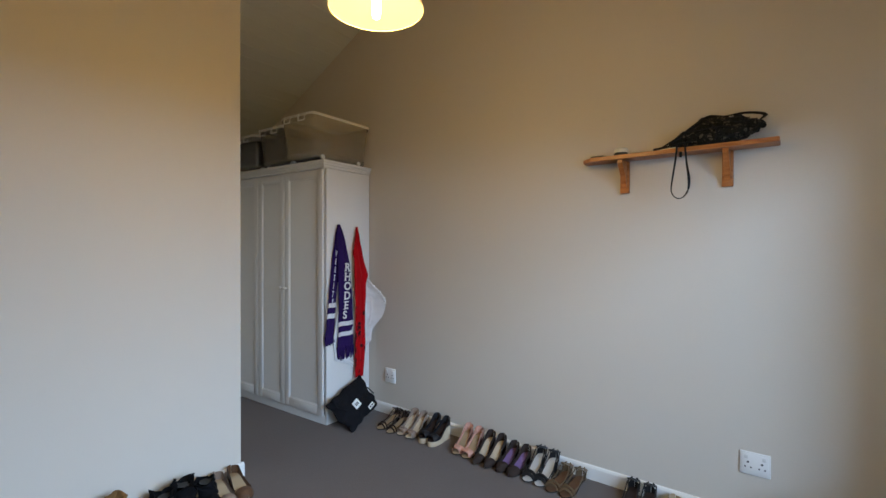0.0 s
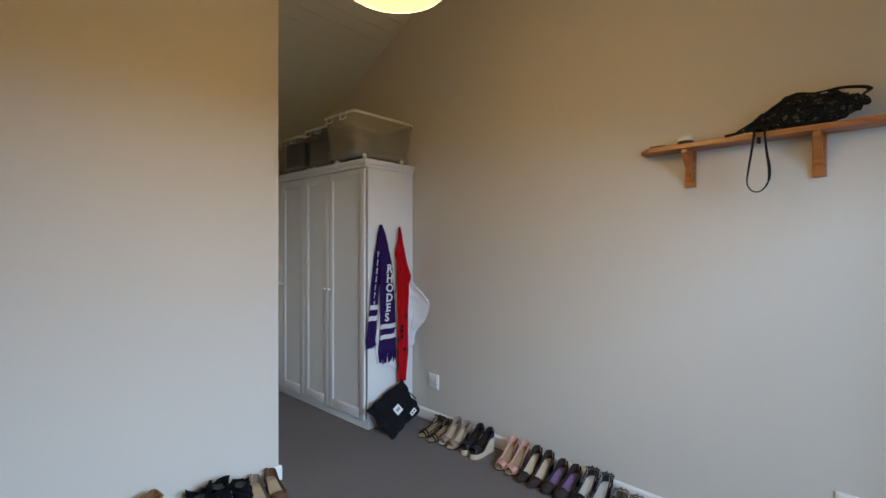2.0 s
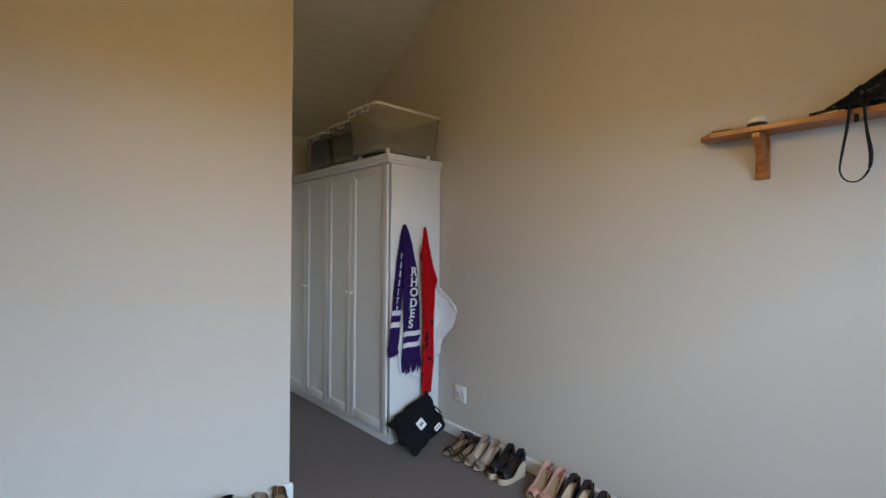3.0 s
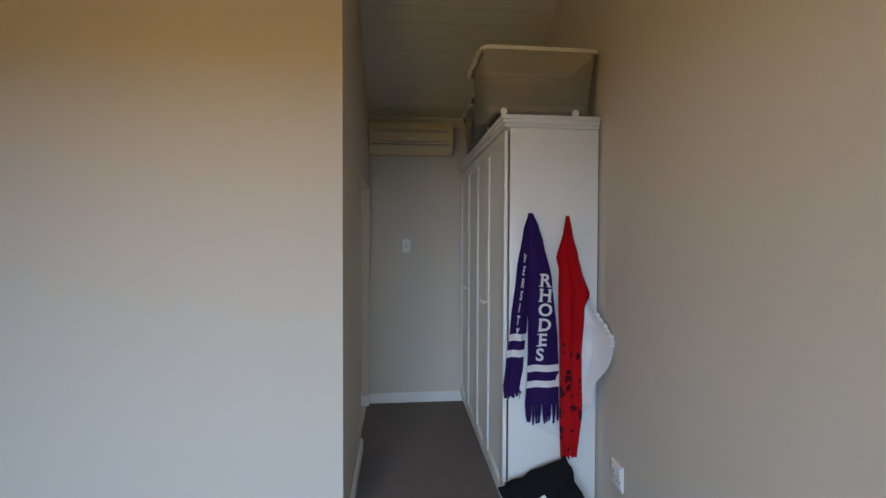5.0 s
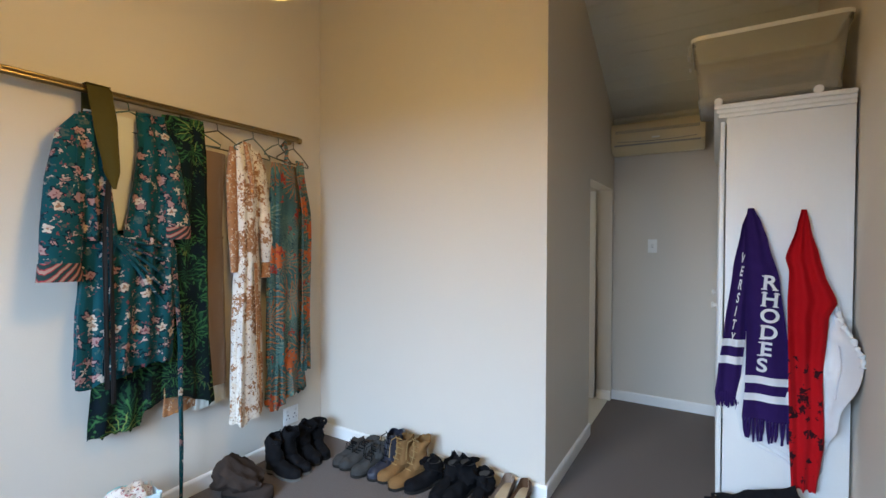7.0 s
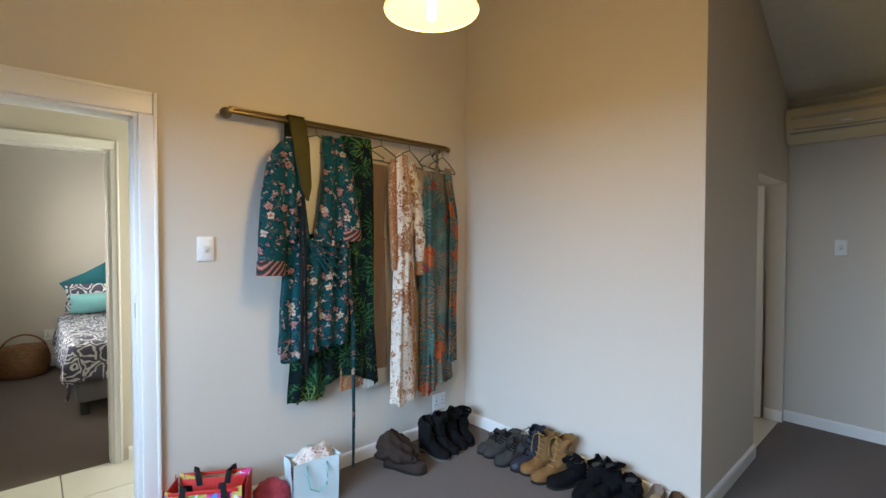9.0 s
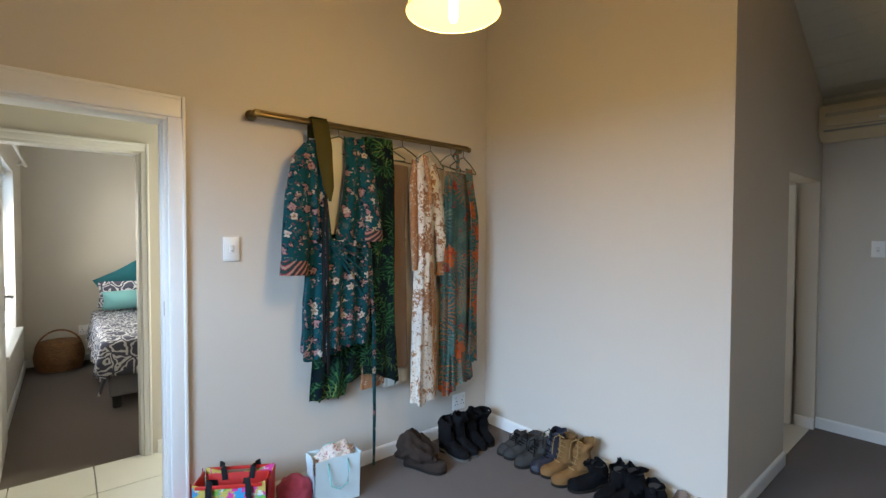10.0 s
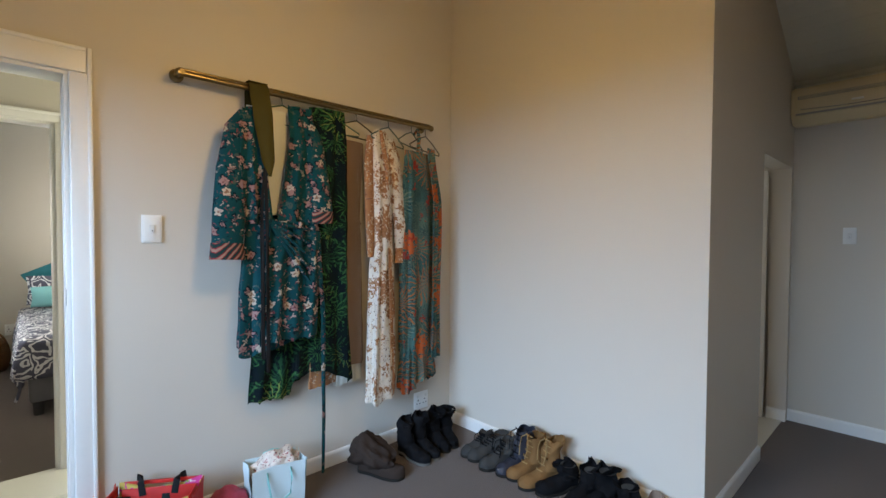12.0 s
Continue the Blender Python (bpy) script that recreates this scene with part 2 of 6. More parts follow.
# ---- printed cloth ----
def print_cloth(name, base, layers, rough=0.88, weave=900.0, sheen=0.03, streak=None):
    """Cloth with printed motifs. layers: (colour, scale, size, wobble); streak: (colour, scale, squeeze, cover)."""
    m, n, li, b = nodes_of(name)
    tc = n.new("ShaderNodeTexCoord")
    nz = n.new("ShaderNodeTexNoise")
    nz.inputs["Scale"].default_value, nz.inputs["Detail"].default_value = 38, 2
    li.new(tc.outputs["Object"], nz.inputs["Vector"])
    sub = n.new("ShaderNodeVectorMath")
    sub.operation = "SUBTRACT"
    sub.inputs[1].default_value = (0.5, 0.5, 0.5)
    li.new(nz.outputs["Color"], sub.inputs[0])
    var = n.new("ShaderNodeMix")
    var.data_type = "RGBA"
    var.inputs[6].default_value, var.inputs[7].default_value = (*[c * 0.8 for c in base], 1), (*[c * 1.2 for c in base], 1)
    big = n.new("ShaderNodeTexNoise")
    big.inputs["Scale"].default_value = 7
    li.new(tc.outputs["Object"], big.inputs["Vector"])
    li.new(big.outputs[0], var.inputs[0])
    colour = var.outputs[2]

    def over(mask, col):
        nonlocal colour
        mx = n.new("ShaderNodeMix")
        mx.data_type = "RGBA"
        li.new(mask, mx.inputs[0])
        li.new(colour, mx.inputs[6])
        mx.inputs[7].default_value = (*col, 1)
        colour = mx.outputs[2]

    if streak:
        for i, (col, scale, squeeze, cover) in enumerate(streak):
            vo = n.new("ShaderNodeTexVoronoi")
            vo.inputs["Scale"].default_value = scale
            wob = n.new("ShaderNodeVectorMath")
            wob.operation = "MULTIPLY_ADD"
            wob.inputs[1].default_value = (0.022, 0.022, 0.022)
            li.new(sub.outputs[0], wob.inputs[0])
            li.new(tc.outputs["Object"], wob.inputs[2])
            li.new(wob.outputs[0], vo.inputs["Vector"])
            # leaflets fan out from each cell's centre
            d = n.new("ShaderNodeVectorMath")
            d.operation = "SUBTRACT"
            li.new(wob.outputs[0], d.inputs[0])
            li.new(vo.outputs["Position"], d.inputs[1])
            sp = n.new("ShaderNodeSeparateXYZ")
            li.new(d.outputs[0], sp.inputs[0])
            an = n.new("ShaderNodeMath")
            an.operation = "ARCTAN2"
            li.new(sp.outputs["X"], an.inputs[0])
            li.new(sp.outputs["Z"], an.inputs[1])
            si = n.new("ShaderNodeMath")
            si.operation = "MULTIPLY_ADD"
            si.inputs[1].default_value, si.inputs[2].default_value = squeeze, i * 2.0
            li.new(an.outputs[0], si.inputs[0])
            sn = n.new("ShaderNodeMath")
            sn.operation = "SINE"
            li.new(si.outputs[0], sn.inputs[0])
            th = n.new("ShaderNodeMath")
            th.operation = "GREATER_THAN"
            taper = n.new("ShaderNodeMath")
            taper.operation = "MULTIPLY_ADD"
            taper.inputs[1].default_value, taper.inputs[2].default_value = 1.1, cover - 0.35
            li.new(vo.outputs["Distance"], taper.inputs[0])
            li.new(sn.outputs[0], th.inputs[0])
            li.new(taper.outputs[0], th.inputs[1])
            far = n.new("ShaderNodeMath")
            far.operation = "LESS_THAN"
            far.inputs[1].default_value = 0.62
            li.new(vo.outputs["Distance"], far.inputs[0])
            mul = n.new("ShaderNodeMath")
            mul.operation = "MULTIPLY"
            li.new(th.outputs[0], mul.inputs[0])
            li.new(far.outputs[0], mul.inputs[1])
            over(mul.outputs[0], col)
    for col, scale, size, wobble in layers:
        ma = n.new("ShaderNodeVectorMath")
        ma.operation = "MULTIPLY_ADD"
        ma.inputs[1].default_value = (wobble,) * 3
        li.new(sub.outputs[0], ma.inputs[0])
        li.new(tc.outputs["Object"], ma.inputs[2])
        sh = n.new("ShaderNodeVectorMath")
        sh.operation = "ADD"
        sh.inputs[1].default_value = (scale * 0.37, scale * 0.11, scale * 0.71)
        li.new(ma.outputs[0], sh.inputs[0])
        vo = n.new("ShaderNodeTexVoronoi")
        vo.inputs["Scale"].default_value = scale
        li.new(sh.outputs[0], vo.inputs["Vector"])
        d = n.new("ShaderNodeVectorMath")
        d.operation = "SUBTRACT"
        li.new(sh.outputs[0], d.inputs[0])
        li.new(vo.outputs["Position"], d.inputs[1])
        sp = n.new("ShaderNodeSeparateXYZ")
        li.new(d.outputs[0], sp.inputs[0])
        an, pet, cs, lim, th = [n.new("ShaderNodeMath") for _ in range(5)]
        an.operation, pet.operation, cs.operation, lim.operation, th.operation = "ARCTAN2", "MULTIPLY", "COSINE", "MULTIPLY_ADD", "LESS_THAN"
        li.new(sp.outputs["X"], an.inputs[0])
        li.new(sp.outputs["Z"], an.inputs[1])
        li.new(an.outputs[0], pet.inputs[0])
        pet.inputs[1].default_value = 5.0 if size > 0.22 else 3.0
        li.new(pet.outputs[0], cs.inputs[0])
        li.new(cs.outputs[0], lim.inputs[0])
        lim.inputs[1].default_value, lim.inputs[2].default_value = size * (0.22 if size > 0.22 else 0.4), size * 0.92
        li.new(vo.outputs["Distance"], th.inputs[0])
        li.new(lim.outputs[0], th.inputs[1])
        over(th.outputs[0], col)
    li.new(colour, b.inputs["Base Color"])
    b.inputs["Roughness"].default_value = rough
    b.inputs["Sheen Weight"].default_value = sheen
    b.inputs["Specular IOR Level"].default_value = 0.1
    wv = n.new("ShaderNodeTexNoise")
    wv.inputs["Scale"].default_value = weave
    li.new(tc.outputs["Object"], wv.inputs["Vector"])
    bu = n.new("ShaderNodeBump")
    bu.inputs["Strength"].default_value, bu.inputs["Distance"].default_value = 0.35, 0.001
    li.new(wv.outputs[0], bu.inputs["Height"])
    li.new(bu.outputs[0], b.inputs["Normal"])
    return m


# ---- trim: skirtings, cornice, door frames ----
def skirting(name, x0, y0, x1, y1, nx, ny, h=0.085, t=0.016):
    """A skirting board along a wall from (x0, y0) to (x1, y1), standing off along (nx, ny), with an eased top."""
    bm = bmesh.new()
    prof = [(0, 0), (t, 0), (t, h - 0.014), (t * 0.75, h - 0.005), (t * 0.4, h), (0, h)]
    for (x, y) in ((x0, y0), (x1, y1)):
        for d, z in prof:
            bm.verts.new((x + nx * d, y + ny * d, z))
    bm.verts.ensure_lookup_table()
    n = len(prof)
    for k in range(n):
        bm.faces.new([bm.verts[i] for i in (k, (k + 1) % n, n + (k + 1) % n, n + k)])
    bm.faces.new([bm.verts[i] for i in range(n)][::-1])
    bm.faces.new([bm.verts[n + i] for i in range(n)])
    bmesh.ops.recalc_face_normals(bm, faces=bm.faces[:])
    return structure(name, bm, M_WHITE, "white painted wooden skirting board", "skirting board")


skirting("baseboard_north", X_TURN, Y_N, X_E - 0.004, north(X_E - 0.004), math.sin(radians(SKEW)), -math.cos(radians(SKEW)))
skirting("baseboard_south", X_FACE + 0.016, Y_S, DOOR[0] - 0.1, Y_S, 0, 1)
skirting("baseboard_block_face", X_FACE, Y_S, X_FACE, Y_BLOCK + 0.016, 1, 0)
skirting("baseboard_block", X_FACE, Y_BLOCK, BATH[1], Y_BLOCK, 0, 1)
skirting("baseboard_west", X_AC, Y_BLOCK, X_AC, 2.28, 1, 0)
skirting("baseboard_bath", BATH[0], Y_BLOCK - 0.12, BATH[0], Y_BLOCK, 1, 0)
skirting("baseboard_bedroom_far", -2.6, Y_BED, X_BED, Y_BED, 0, 1)
skirting("baseboard_bedroom_east", X_BED, Y_BED + 0.016, X_BED, Y_HALL - 0.12, -1, 0)
skirting("baseboard_hall", -2.2, Y_HALL, BDOOR[0] - 0.07, Y_HALL, 0, 1)

bm = bmesh.new()
for dz, dx, h in ((0.0, 0.012, 0.035), (0.035, 0.03, 0.02), (0.055, 0.045, 0.025)):
    add_box(bm, X_AC, X_AC + dx, Y_BLOCK, Y_N, roof(X_AC) - 0.075 + dz, roof(X_AC) - 0.075 + dz + h + 0.006, 0.004, 2)
structure("trim_cornice", bm, M_CEIL, "white stepped cornice moulding under the ceiling", "cornice", 40)


def doorway_trim(name, x0, x1, z, y, out, jamb, width, head, label):
    """Architrave on the wall face at y, standing towards out (+1 or -1), and the lining through the wall."""
    th = thing(name, label, "door frame", kind="structure")

    def board(nm, a, b, z0, z1, bead):
        bm = box(a, b, min(y, y + out * 0.017), max(y, y + out * 0.017), z0, z1, 0.005, 3)
        add_box(bm, *bead[:2], min(y, y + out * 0.023), max(y, y + out * 0.023), *bead[2:], 0.004, 3)
        part(nm, bm, M_WHITE, th)

    board("side_board", x0 - width, x0 + 0.006, 0, z - 0.007, (x0 - width, x0 - width + 0.016, 0, z + head))
    board("side_board", x1 - 0.006, x1 + width, 0, z - 0.007, (x1 + width - 0.016, x1 + width, 0, z + head))
    board("head_board", x0 - width + 0.017, x1 + width - 0.017, z - 0.0065, z + head, (x0 - width + 0.017, x1 + width - 0.017, z + head - 0.016, z + head))
    ya, yb = min(y, y - out * jamb), max(y, y - out * jamb)
    for a, b in ((x0, x0 + 0.022), (x1 - 0.022, x1)):
        part("lining", box(a, b, ya, yb, 0, z - 0.022, 0.002), M_WHITE, th)
        part("stop_bead", box(a, b + 0.004, ya + 0.05, ya + 0.085, 0, z - 0.028, 0.002) if a == x0 else box(a - 0.004, b, ya + 0.05, ya + 0.085, 0, z - 0.028, 0.002), M_WHITE, th)
    part("lining", box(x0, x1, ya, yb, z - 0.0215, z, 0.002), M_WHITE, th)
    return th


frame_1 = doorway_trim("door_1", DOOR[0], DOOR[1], DOOR[2], Y_S, 1, 0.15, 0.070, 0.098, "white painted wooden door frame in the beige wall")
part("strike_plate", box(DOOR[0] + 0.0222, DOOR[0] + 0.0245, Y_S - 0.03, Y_S - 0.008, 1.08, 1.15, 0.001), paint("strike_steel", (0.5, 0.48, 0.44), 0.35, 0.05, 20, 200, 0, 1.0), frame_1)
doorway_trim("door_2", BDOOR[0], BDOOR[1], BDOOR[2], Y_HALL, 1, 0.12, 0.040, 0.048, "white painted wooden bedroom door frame")


win2 = thing("window_2", "white painted wooden window frame behind the camera", "window", kind="structure")
for bb in ((X_E + 0.10, X_E + 0.15, WIN_Y[0], WIN_Y[0] + 0.05, WIN_Z[0], WIN_Z[1]), (X_E + 0.10, X_E + 0.15, WIN_Y[1] - 0.05, WIN_Y[1], WIN_Z[0], WIN_Z[1]), (X_E + 0.10, X_E + 0.15, WIN_Y[0] + 0.05, WIN_Y[1] - 0.05, WIN_Z[0], WIN_Z[0] + 0.05), (X_E + 0.10, X_E + 0.15, WIN_Y[0] + 0.05, WIN_Y[1] - 0.05, WIN_Z[1] - 0.05, WIN_Z[1]), (X_E + 0.105, X_E + 0.145, 1.23, 1.27, WIN_Z[0] + 0.05, WIN_Z[1] - 0.05)):
    part("window_frame", box(*bb, 0.003), M_WHITE, win2)
part("window_sill", box(X_E - 0.04, X_E + 0.10, WIN_Y[0] - 0.03, WIN_Y[1] + 0.03, WIN_Z[0] - 0.03, WIN_Z[0] + 0.001, 0.004), M_WHITE, win2)

# ---- electrical plates ----
M_SHUT = paint("socket_shutter", (0.70, 0.70, 0.68), 0.35, 0.02, 8, 60, 0)


def wall_plate(name, m, w, h, label, category, kind_of):
    """A plate with its back on the wall, x to the right, y up, z out of the wall."""
    th = thing(name, label, category, m)
    part("plate", box(-w / 2, w / 2, -h / 2, h / 2, 0, 0.009, 0.003, 3), M_PLASTIC, th)
    part("inner_plate", box(-w / 2 + 0.009, w / 2 - 0.009, -h / 2 + 0.009, h / 2 - 0.009, 0.0085, 0.0115, 0.001), M_PLASTIC, th)
    if kind_of == "socket":
        for sx in (-1, 1):
            cx = sx * w * 0.23
            part("rocker", box(cx + sx * 0.008 - 0.008, cx + sx * 0.008 + 0.008, h * 0.2, h * 0.2 + 0.018, 0.011, 0.016, 0.002), M_SHUT, th)
            # no real holes: flat dark discs paint the shade inside them
            for px, py, r in ((0, 0.006, 0.0052), (-0.012, -0.018, 0.0038), (0.012, -0.018, 0.0038)):
                bm = lathe([(0.0, 0.0124), (r, 0.0124), (r, 0.010)], 12, Matrix.Translation((cx + px, py, 0)))
                part("pin_hole_disc", bm, M_DARK, th)
    else:
        part("rocker", box(-0.011, 0.011, -0.018, 0.018, 0.011, 0.017, 0.003, 3), M_SHUT, th)
        part("indicator", box(-0.002, 0.002, -0.012, -0.006, 0.0165, 0.0178, 0.0005), M_DARK, th)
    return th


FACE_S = pose(0, 0, 0, 90, 0, 180)      # out of the rail wall, towards +y
FACE_W = pose(0, 0, 0, 90, 0, 90)       # out of the end wall, towards +x


def at(x, y, z, m):
    return Matrix.Translation((x, y, z)) @ m


wall_plate("double_socket", at(-2.722, north(-2.722), 0.328, pose(0, 0, 0, 90, 0, SKEW)), 0.12, 0.12, "white plastic double wall socket above the skirting", "socket", "socket")
wall_plate("double_socket", at(-0.192, north(-0.192), 0.337, pose(0, 0, 0, 90, 0, SKEW)), 0.127, 0.114, "white plastic double wall socket with six pin holes", "socket", "socket")
wall_plate("double_socket", at(-2.505, Y_S, 0.222, FACE_S), 0.125, 0.12, "white plastic double wall socket near the corner", "socket", "socket")
wall_plate("light_switch", at(-0.900, Y_S, 1.40, FACE_S), 0.080, 0.126, "white plastic single light switch beside the doorway", "light switch", "switch")
wall_plate("light_switch", at(X_AC, 1.78, 1.39, FACE_W), 0.072, 0.116, "white plastic single light switch on the end wall", "light switch", "switch")

# ---- pendant lamp ----
M_SHADE_IN = paint("shade_enamel", (0.80, 0.66, 0.36), 0.35, 0.03, 8, 90, 0.0)
m, n, li, b = nodes_of("opal_glass")
dif, tra, mixs = n.new("ShaderNodeBsdfDiffuse"), n.new("ShaderNodeBsdfTranslucent"), n.new("ShaderNodeMixShader")
dif.inputs["Color"].default_value = (0.80, 0.67, 0.44, 1)
tra.inputs["Color"].default_value = (0.95, 0.78, 0.52, 1)
mixs.inputs[0].default_value = 0.72
li.new(dif.outputs[0], mixs.inputs[1])
li.new(tra.outputs[0], mixs.inputs[2])
glow, both = n.new("ShaderNodeEmission"), n.new("ShaderNodeAddShader")
glow.inputs["Color"].default_value, glow.inputs["Strength"].default_value = (1.0, 0.66, 0.34, 1), 0.75
clear, thin = n.new("ShaderNodeBsdfTransparent"), n.new("ShaderNodeMixShader")
clear.inputs["Color"].default_value = (1.0, 0.90, 0.72, 1)
thin.inputs[0].default_value = 0.48
li.new(mixs.outputs[0], thin.inputs[1])
li.new(clear.outputs[0], thin.inputs[2])
li.new(thin.outputs[0], both.inputs[0])
li.new(glow.outputs[0], both.inputs[1])
li.new(both.outputs[0], n["Material Output"].inputs[0])
M_OPAL = m
M_BRASS = paint("aged_brass", (0.24, 0.175, 0.085), 0.32, 0.12, 14, 150, 0.05, metal=1.0)
lamp = thing("pendant_lamp", "cream opal glass pendant lamp hanging on a cord, lit", "lamp", Matrix.Translation(LAMP))
R = 0.163
outer = [(R, 0.0), (R * 0.985, 0.012), (R * 0.93, 0.035), (R * 0.82, 0.062), (R * 0.66, 0.088), (R * 0.45, 0.108), (0.04, 0.120), (0.022, 0.124)]
part("shade", lathe(outer, 64), M_OPAL, lamp, "glowing cream opal glass shade", 60)
part("rim", tube([((R + 0.001) * math.cos(a * math.pi / 32), (R + 0.001) * math.sin(a * math.pi / 32), 0.0) for a in range(64)], 0.0022, 6, True), M_SHADE_IN, lamp)
part("lamp_holder", lathe([(0.0, 0.175), (0.014, 0.175), (0.022, 0.165), (0.022, 0.09), (0.017, 0.082), (0.0, 0.082)], 24), M_BRASS, lamp, "brass lamp holder")
m, n, li, b = nodes_of("bulb_glow")
b.inputs["Base Color"].default_value = (1, 0.9, 0.7, 1)
b.inputs["Emission Color"].default_value = (1.0, 0.80, 0.50, 1)
b.inputs["Emission Strength"].default_value = 12.0
BULB_M = m
bulb = part("bulb", lathe([(0.0, -0.036), (0.008, -0.0348), (0.013, -0.030), (0.0155, -0.020), (0.0155, 0.06), (0.012, 0.082)], 24), BULB_M, lamp, "glowing tubular filament bulb")
bulb.visible_shadow = False
part("cord", tube([(0, 0, 0.172), (0, 0, roof(LAMP[0]) - LAMP[2] - 0.02)], 0.0035, 8), M_DARK, lamp, "dark fabric cord")
part("ceiling_rose", lathe([(0.0, 0.0), (0.045, 0.0), (0.05, -0.012), (0.03, -0.03), (0.006, -0.036)], 24, Matrix.Translation((0, 0, roof(LAMP[0]) - LAMP[2] - 0.004))), M_WHITE, lamp)

# ---- wardrobe ----
WX0, WX1, WY0, WY1, WZ = -4.668, -2.971, 2.260, Y_N - 0.012, 2.030
ward = thing("wardrobe", "tall white four-door panelled wardrobe with a cornice against the wall", "wardrobe", Matrix.Translation((WX1, WY1, 0)))


def wl(x):
    return x - WX1


bm = bmesh.new()
dpt = WY0 - WY1
add_box(bm, -0.02, 0, dpt + 0.026, 0, 0.0, WZ, 0.002)
part("side_panel", bm, M_WARD, ward)
part("side_panel", box(wl(WX0), wl(WX0) + 0.02, dpt + 0.022, 0, 0, WZ, 0.002), M_WARD, ward)
part("back_panel", box(wl(WX0) + 0.02, -0.02, -0.012, 0, 0.05, WZ, 0.001), M_WARD, ward)
part("top_panel", box(wl(WX0) + 0.02, -0.02, dpt + 0.022, -0.012, WZ - 0.022, WZ, 0.001), M_WARD, ward)
part("plinth", box(wl(WX0) + 0.02, -0.02, dpt + 0.025, dpt + 0.045, 0, 0.07, 0.002), M_WARD, ward)
bm = bmesh.new()
for z0, z1, o in ((0.0, 0.02, 0.010), (0.02, 0.04, 0.019), (0.04, 0.061, 0.028)):
    add_box(bm, wl(WX0) - 0.002, o, dpt - o, 0.0, WZ + z0 + 0.001, WZ + z1 + 0.0015, 0.004, 2)
part("cornice", bm, M_WARD, ward, "stepped cornice")
edges = [WX1 - 0.018, -3.476, -3.858, -4.262, WX0 + 0.006]
for i in range(4):
    a, b = wl(edges[i + 1]) + 0.0015, wl(edges[i]) - 0.0015
    z0, z1, y0, y1 = 0.075, WZ - 0.010, dpt, dpt + 0.02
    bm = bmesh.new()
    fr = 0.062
    add_box(bm, a, a + fr, y0, y1, z0, z1, 0.002)
    add_box(bm, b - fr, b, y0, y1, z0, z1, 0.002)
    add_box(bm, a + fr, b - fr, y0 + 0.0003, y1, z1 - fr, z1, 0.002)
    add_box(bm, a + fr, b - fr, y0 + 0.0003, y1, z0, z0 + fr + 0.01, 0.002)
    add_box(bm, a + fr - 0.002, b - fr + 0.002, y0 + 0.009, y1, z0 + fr, z1 - fr)
    for u in (a + fr, b - fr - 0.008):
        add_box(bm, u, u + 0.008, y0 + 0.004, y0 + 0.012, z0 + fr + 0.01, z1 - fr, 0.003)
    for v in (z0 + fr + 0.01, z1 - fr - 0.008):
        add_box(bm, a + fr, b - fr, y0 + 0.0045, y0 + 0.012, v, v + 0.008, 0.003)
    door = part("door", bm, M_WARD, ward)
    kx = a + 0.03 if i % 2 == 0 else b - 0.03
    part("knob", lathe([(0.0, -0.032), (0.009, -0.031), (0.0145, -0.026), (0.0145, -0.022), (0.007, -0.014), (0.006, 0.0), (0.0, 0.0)], 20, Matrix.Translation((kx, dpt, 1.06)) @ pose(0, 0, 0, -90, 0, 0)), M_WHITE, door, "small round white knob")

# ---- clear plastic storage boxes on the wardrobe ----
m, n, li, b = nodes_of("frosted_plastic")
b.inputs["Base Color"].default_value = (0.88, 0.85, 0.76, 1)
b.inputs["Roughness"].default_value = 0.22
b.inputs["Transmission Weight"].default_value = 0.84
b.inputs["IOR"].default_value = 1.2
M_FROST = m
m, n, li, b = nodes_of("clear_plastic")
b.inputs["Base Color"].default_value = (0.88, 0.88, 0.86, 1)
b.inputs["Roughness"].default_value = 0.10
b.inputs["Transmission Weight"].default_value = 0.94
b.inputs["IOR"].default_value = 1.15
M_CLEAR = m
M_CLIP = paint("white_plastic", (0.78, 0.78, 0.75), 0.4, 0.03, 9, 80, 0)
M_FILL = [paint("fill_cloth_a", (0.34, 0.31, 0.27), 0.9, 0.35, 9, 60, 0.5), paint("fill_cloth_b", (0.055, 0.06, 0.075), 0.9, 0.7, 12, 60, 0.5), paint("fill_cloth_c", (0.20, 0.18, 0.17), 0.9, 0.8, 11, 60, 0.5)]


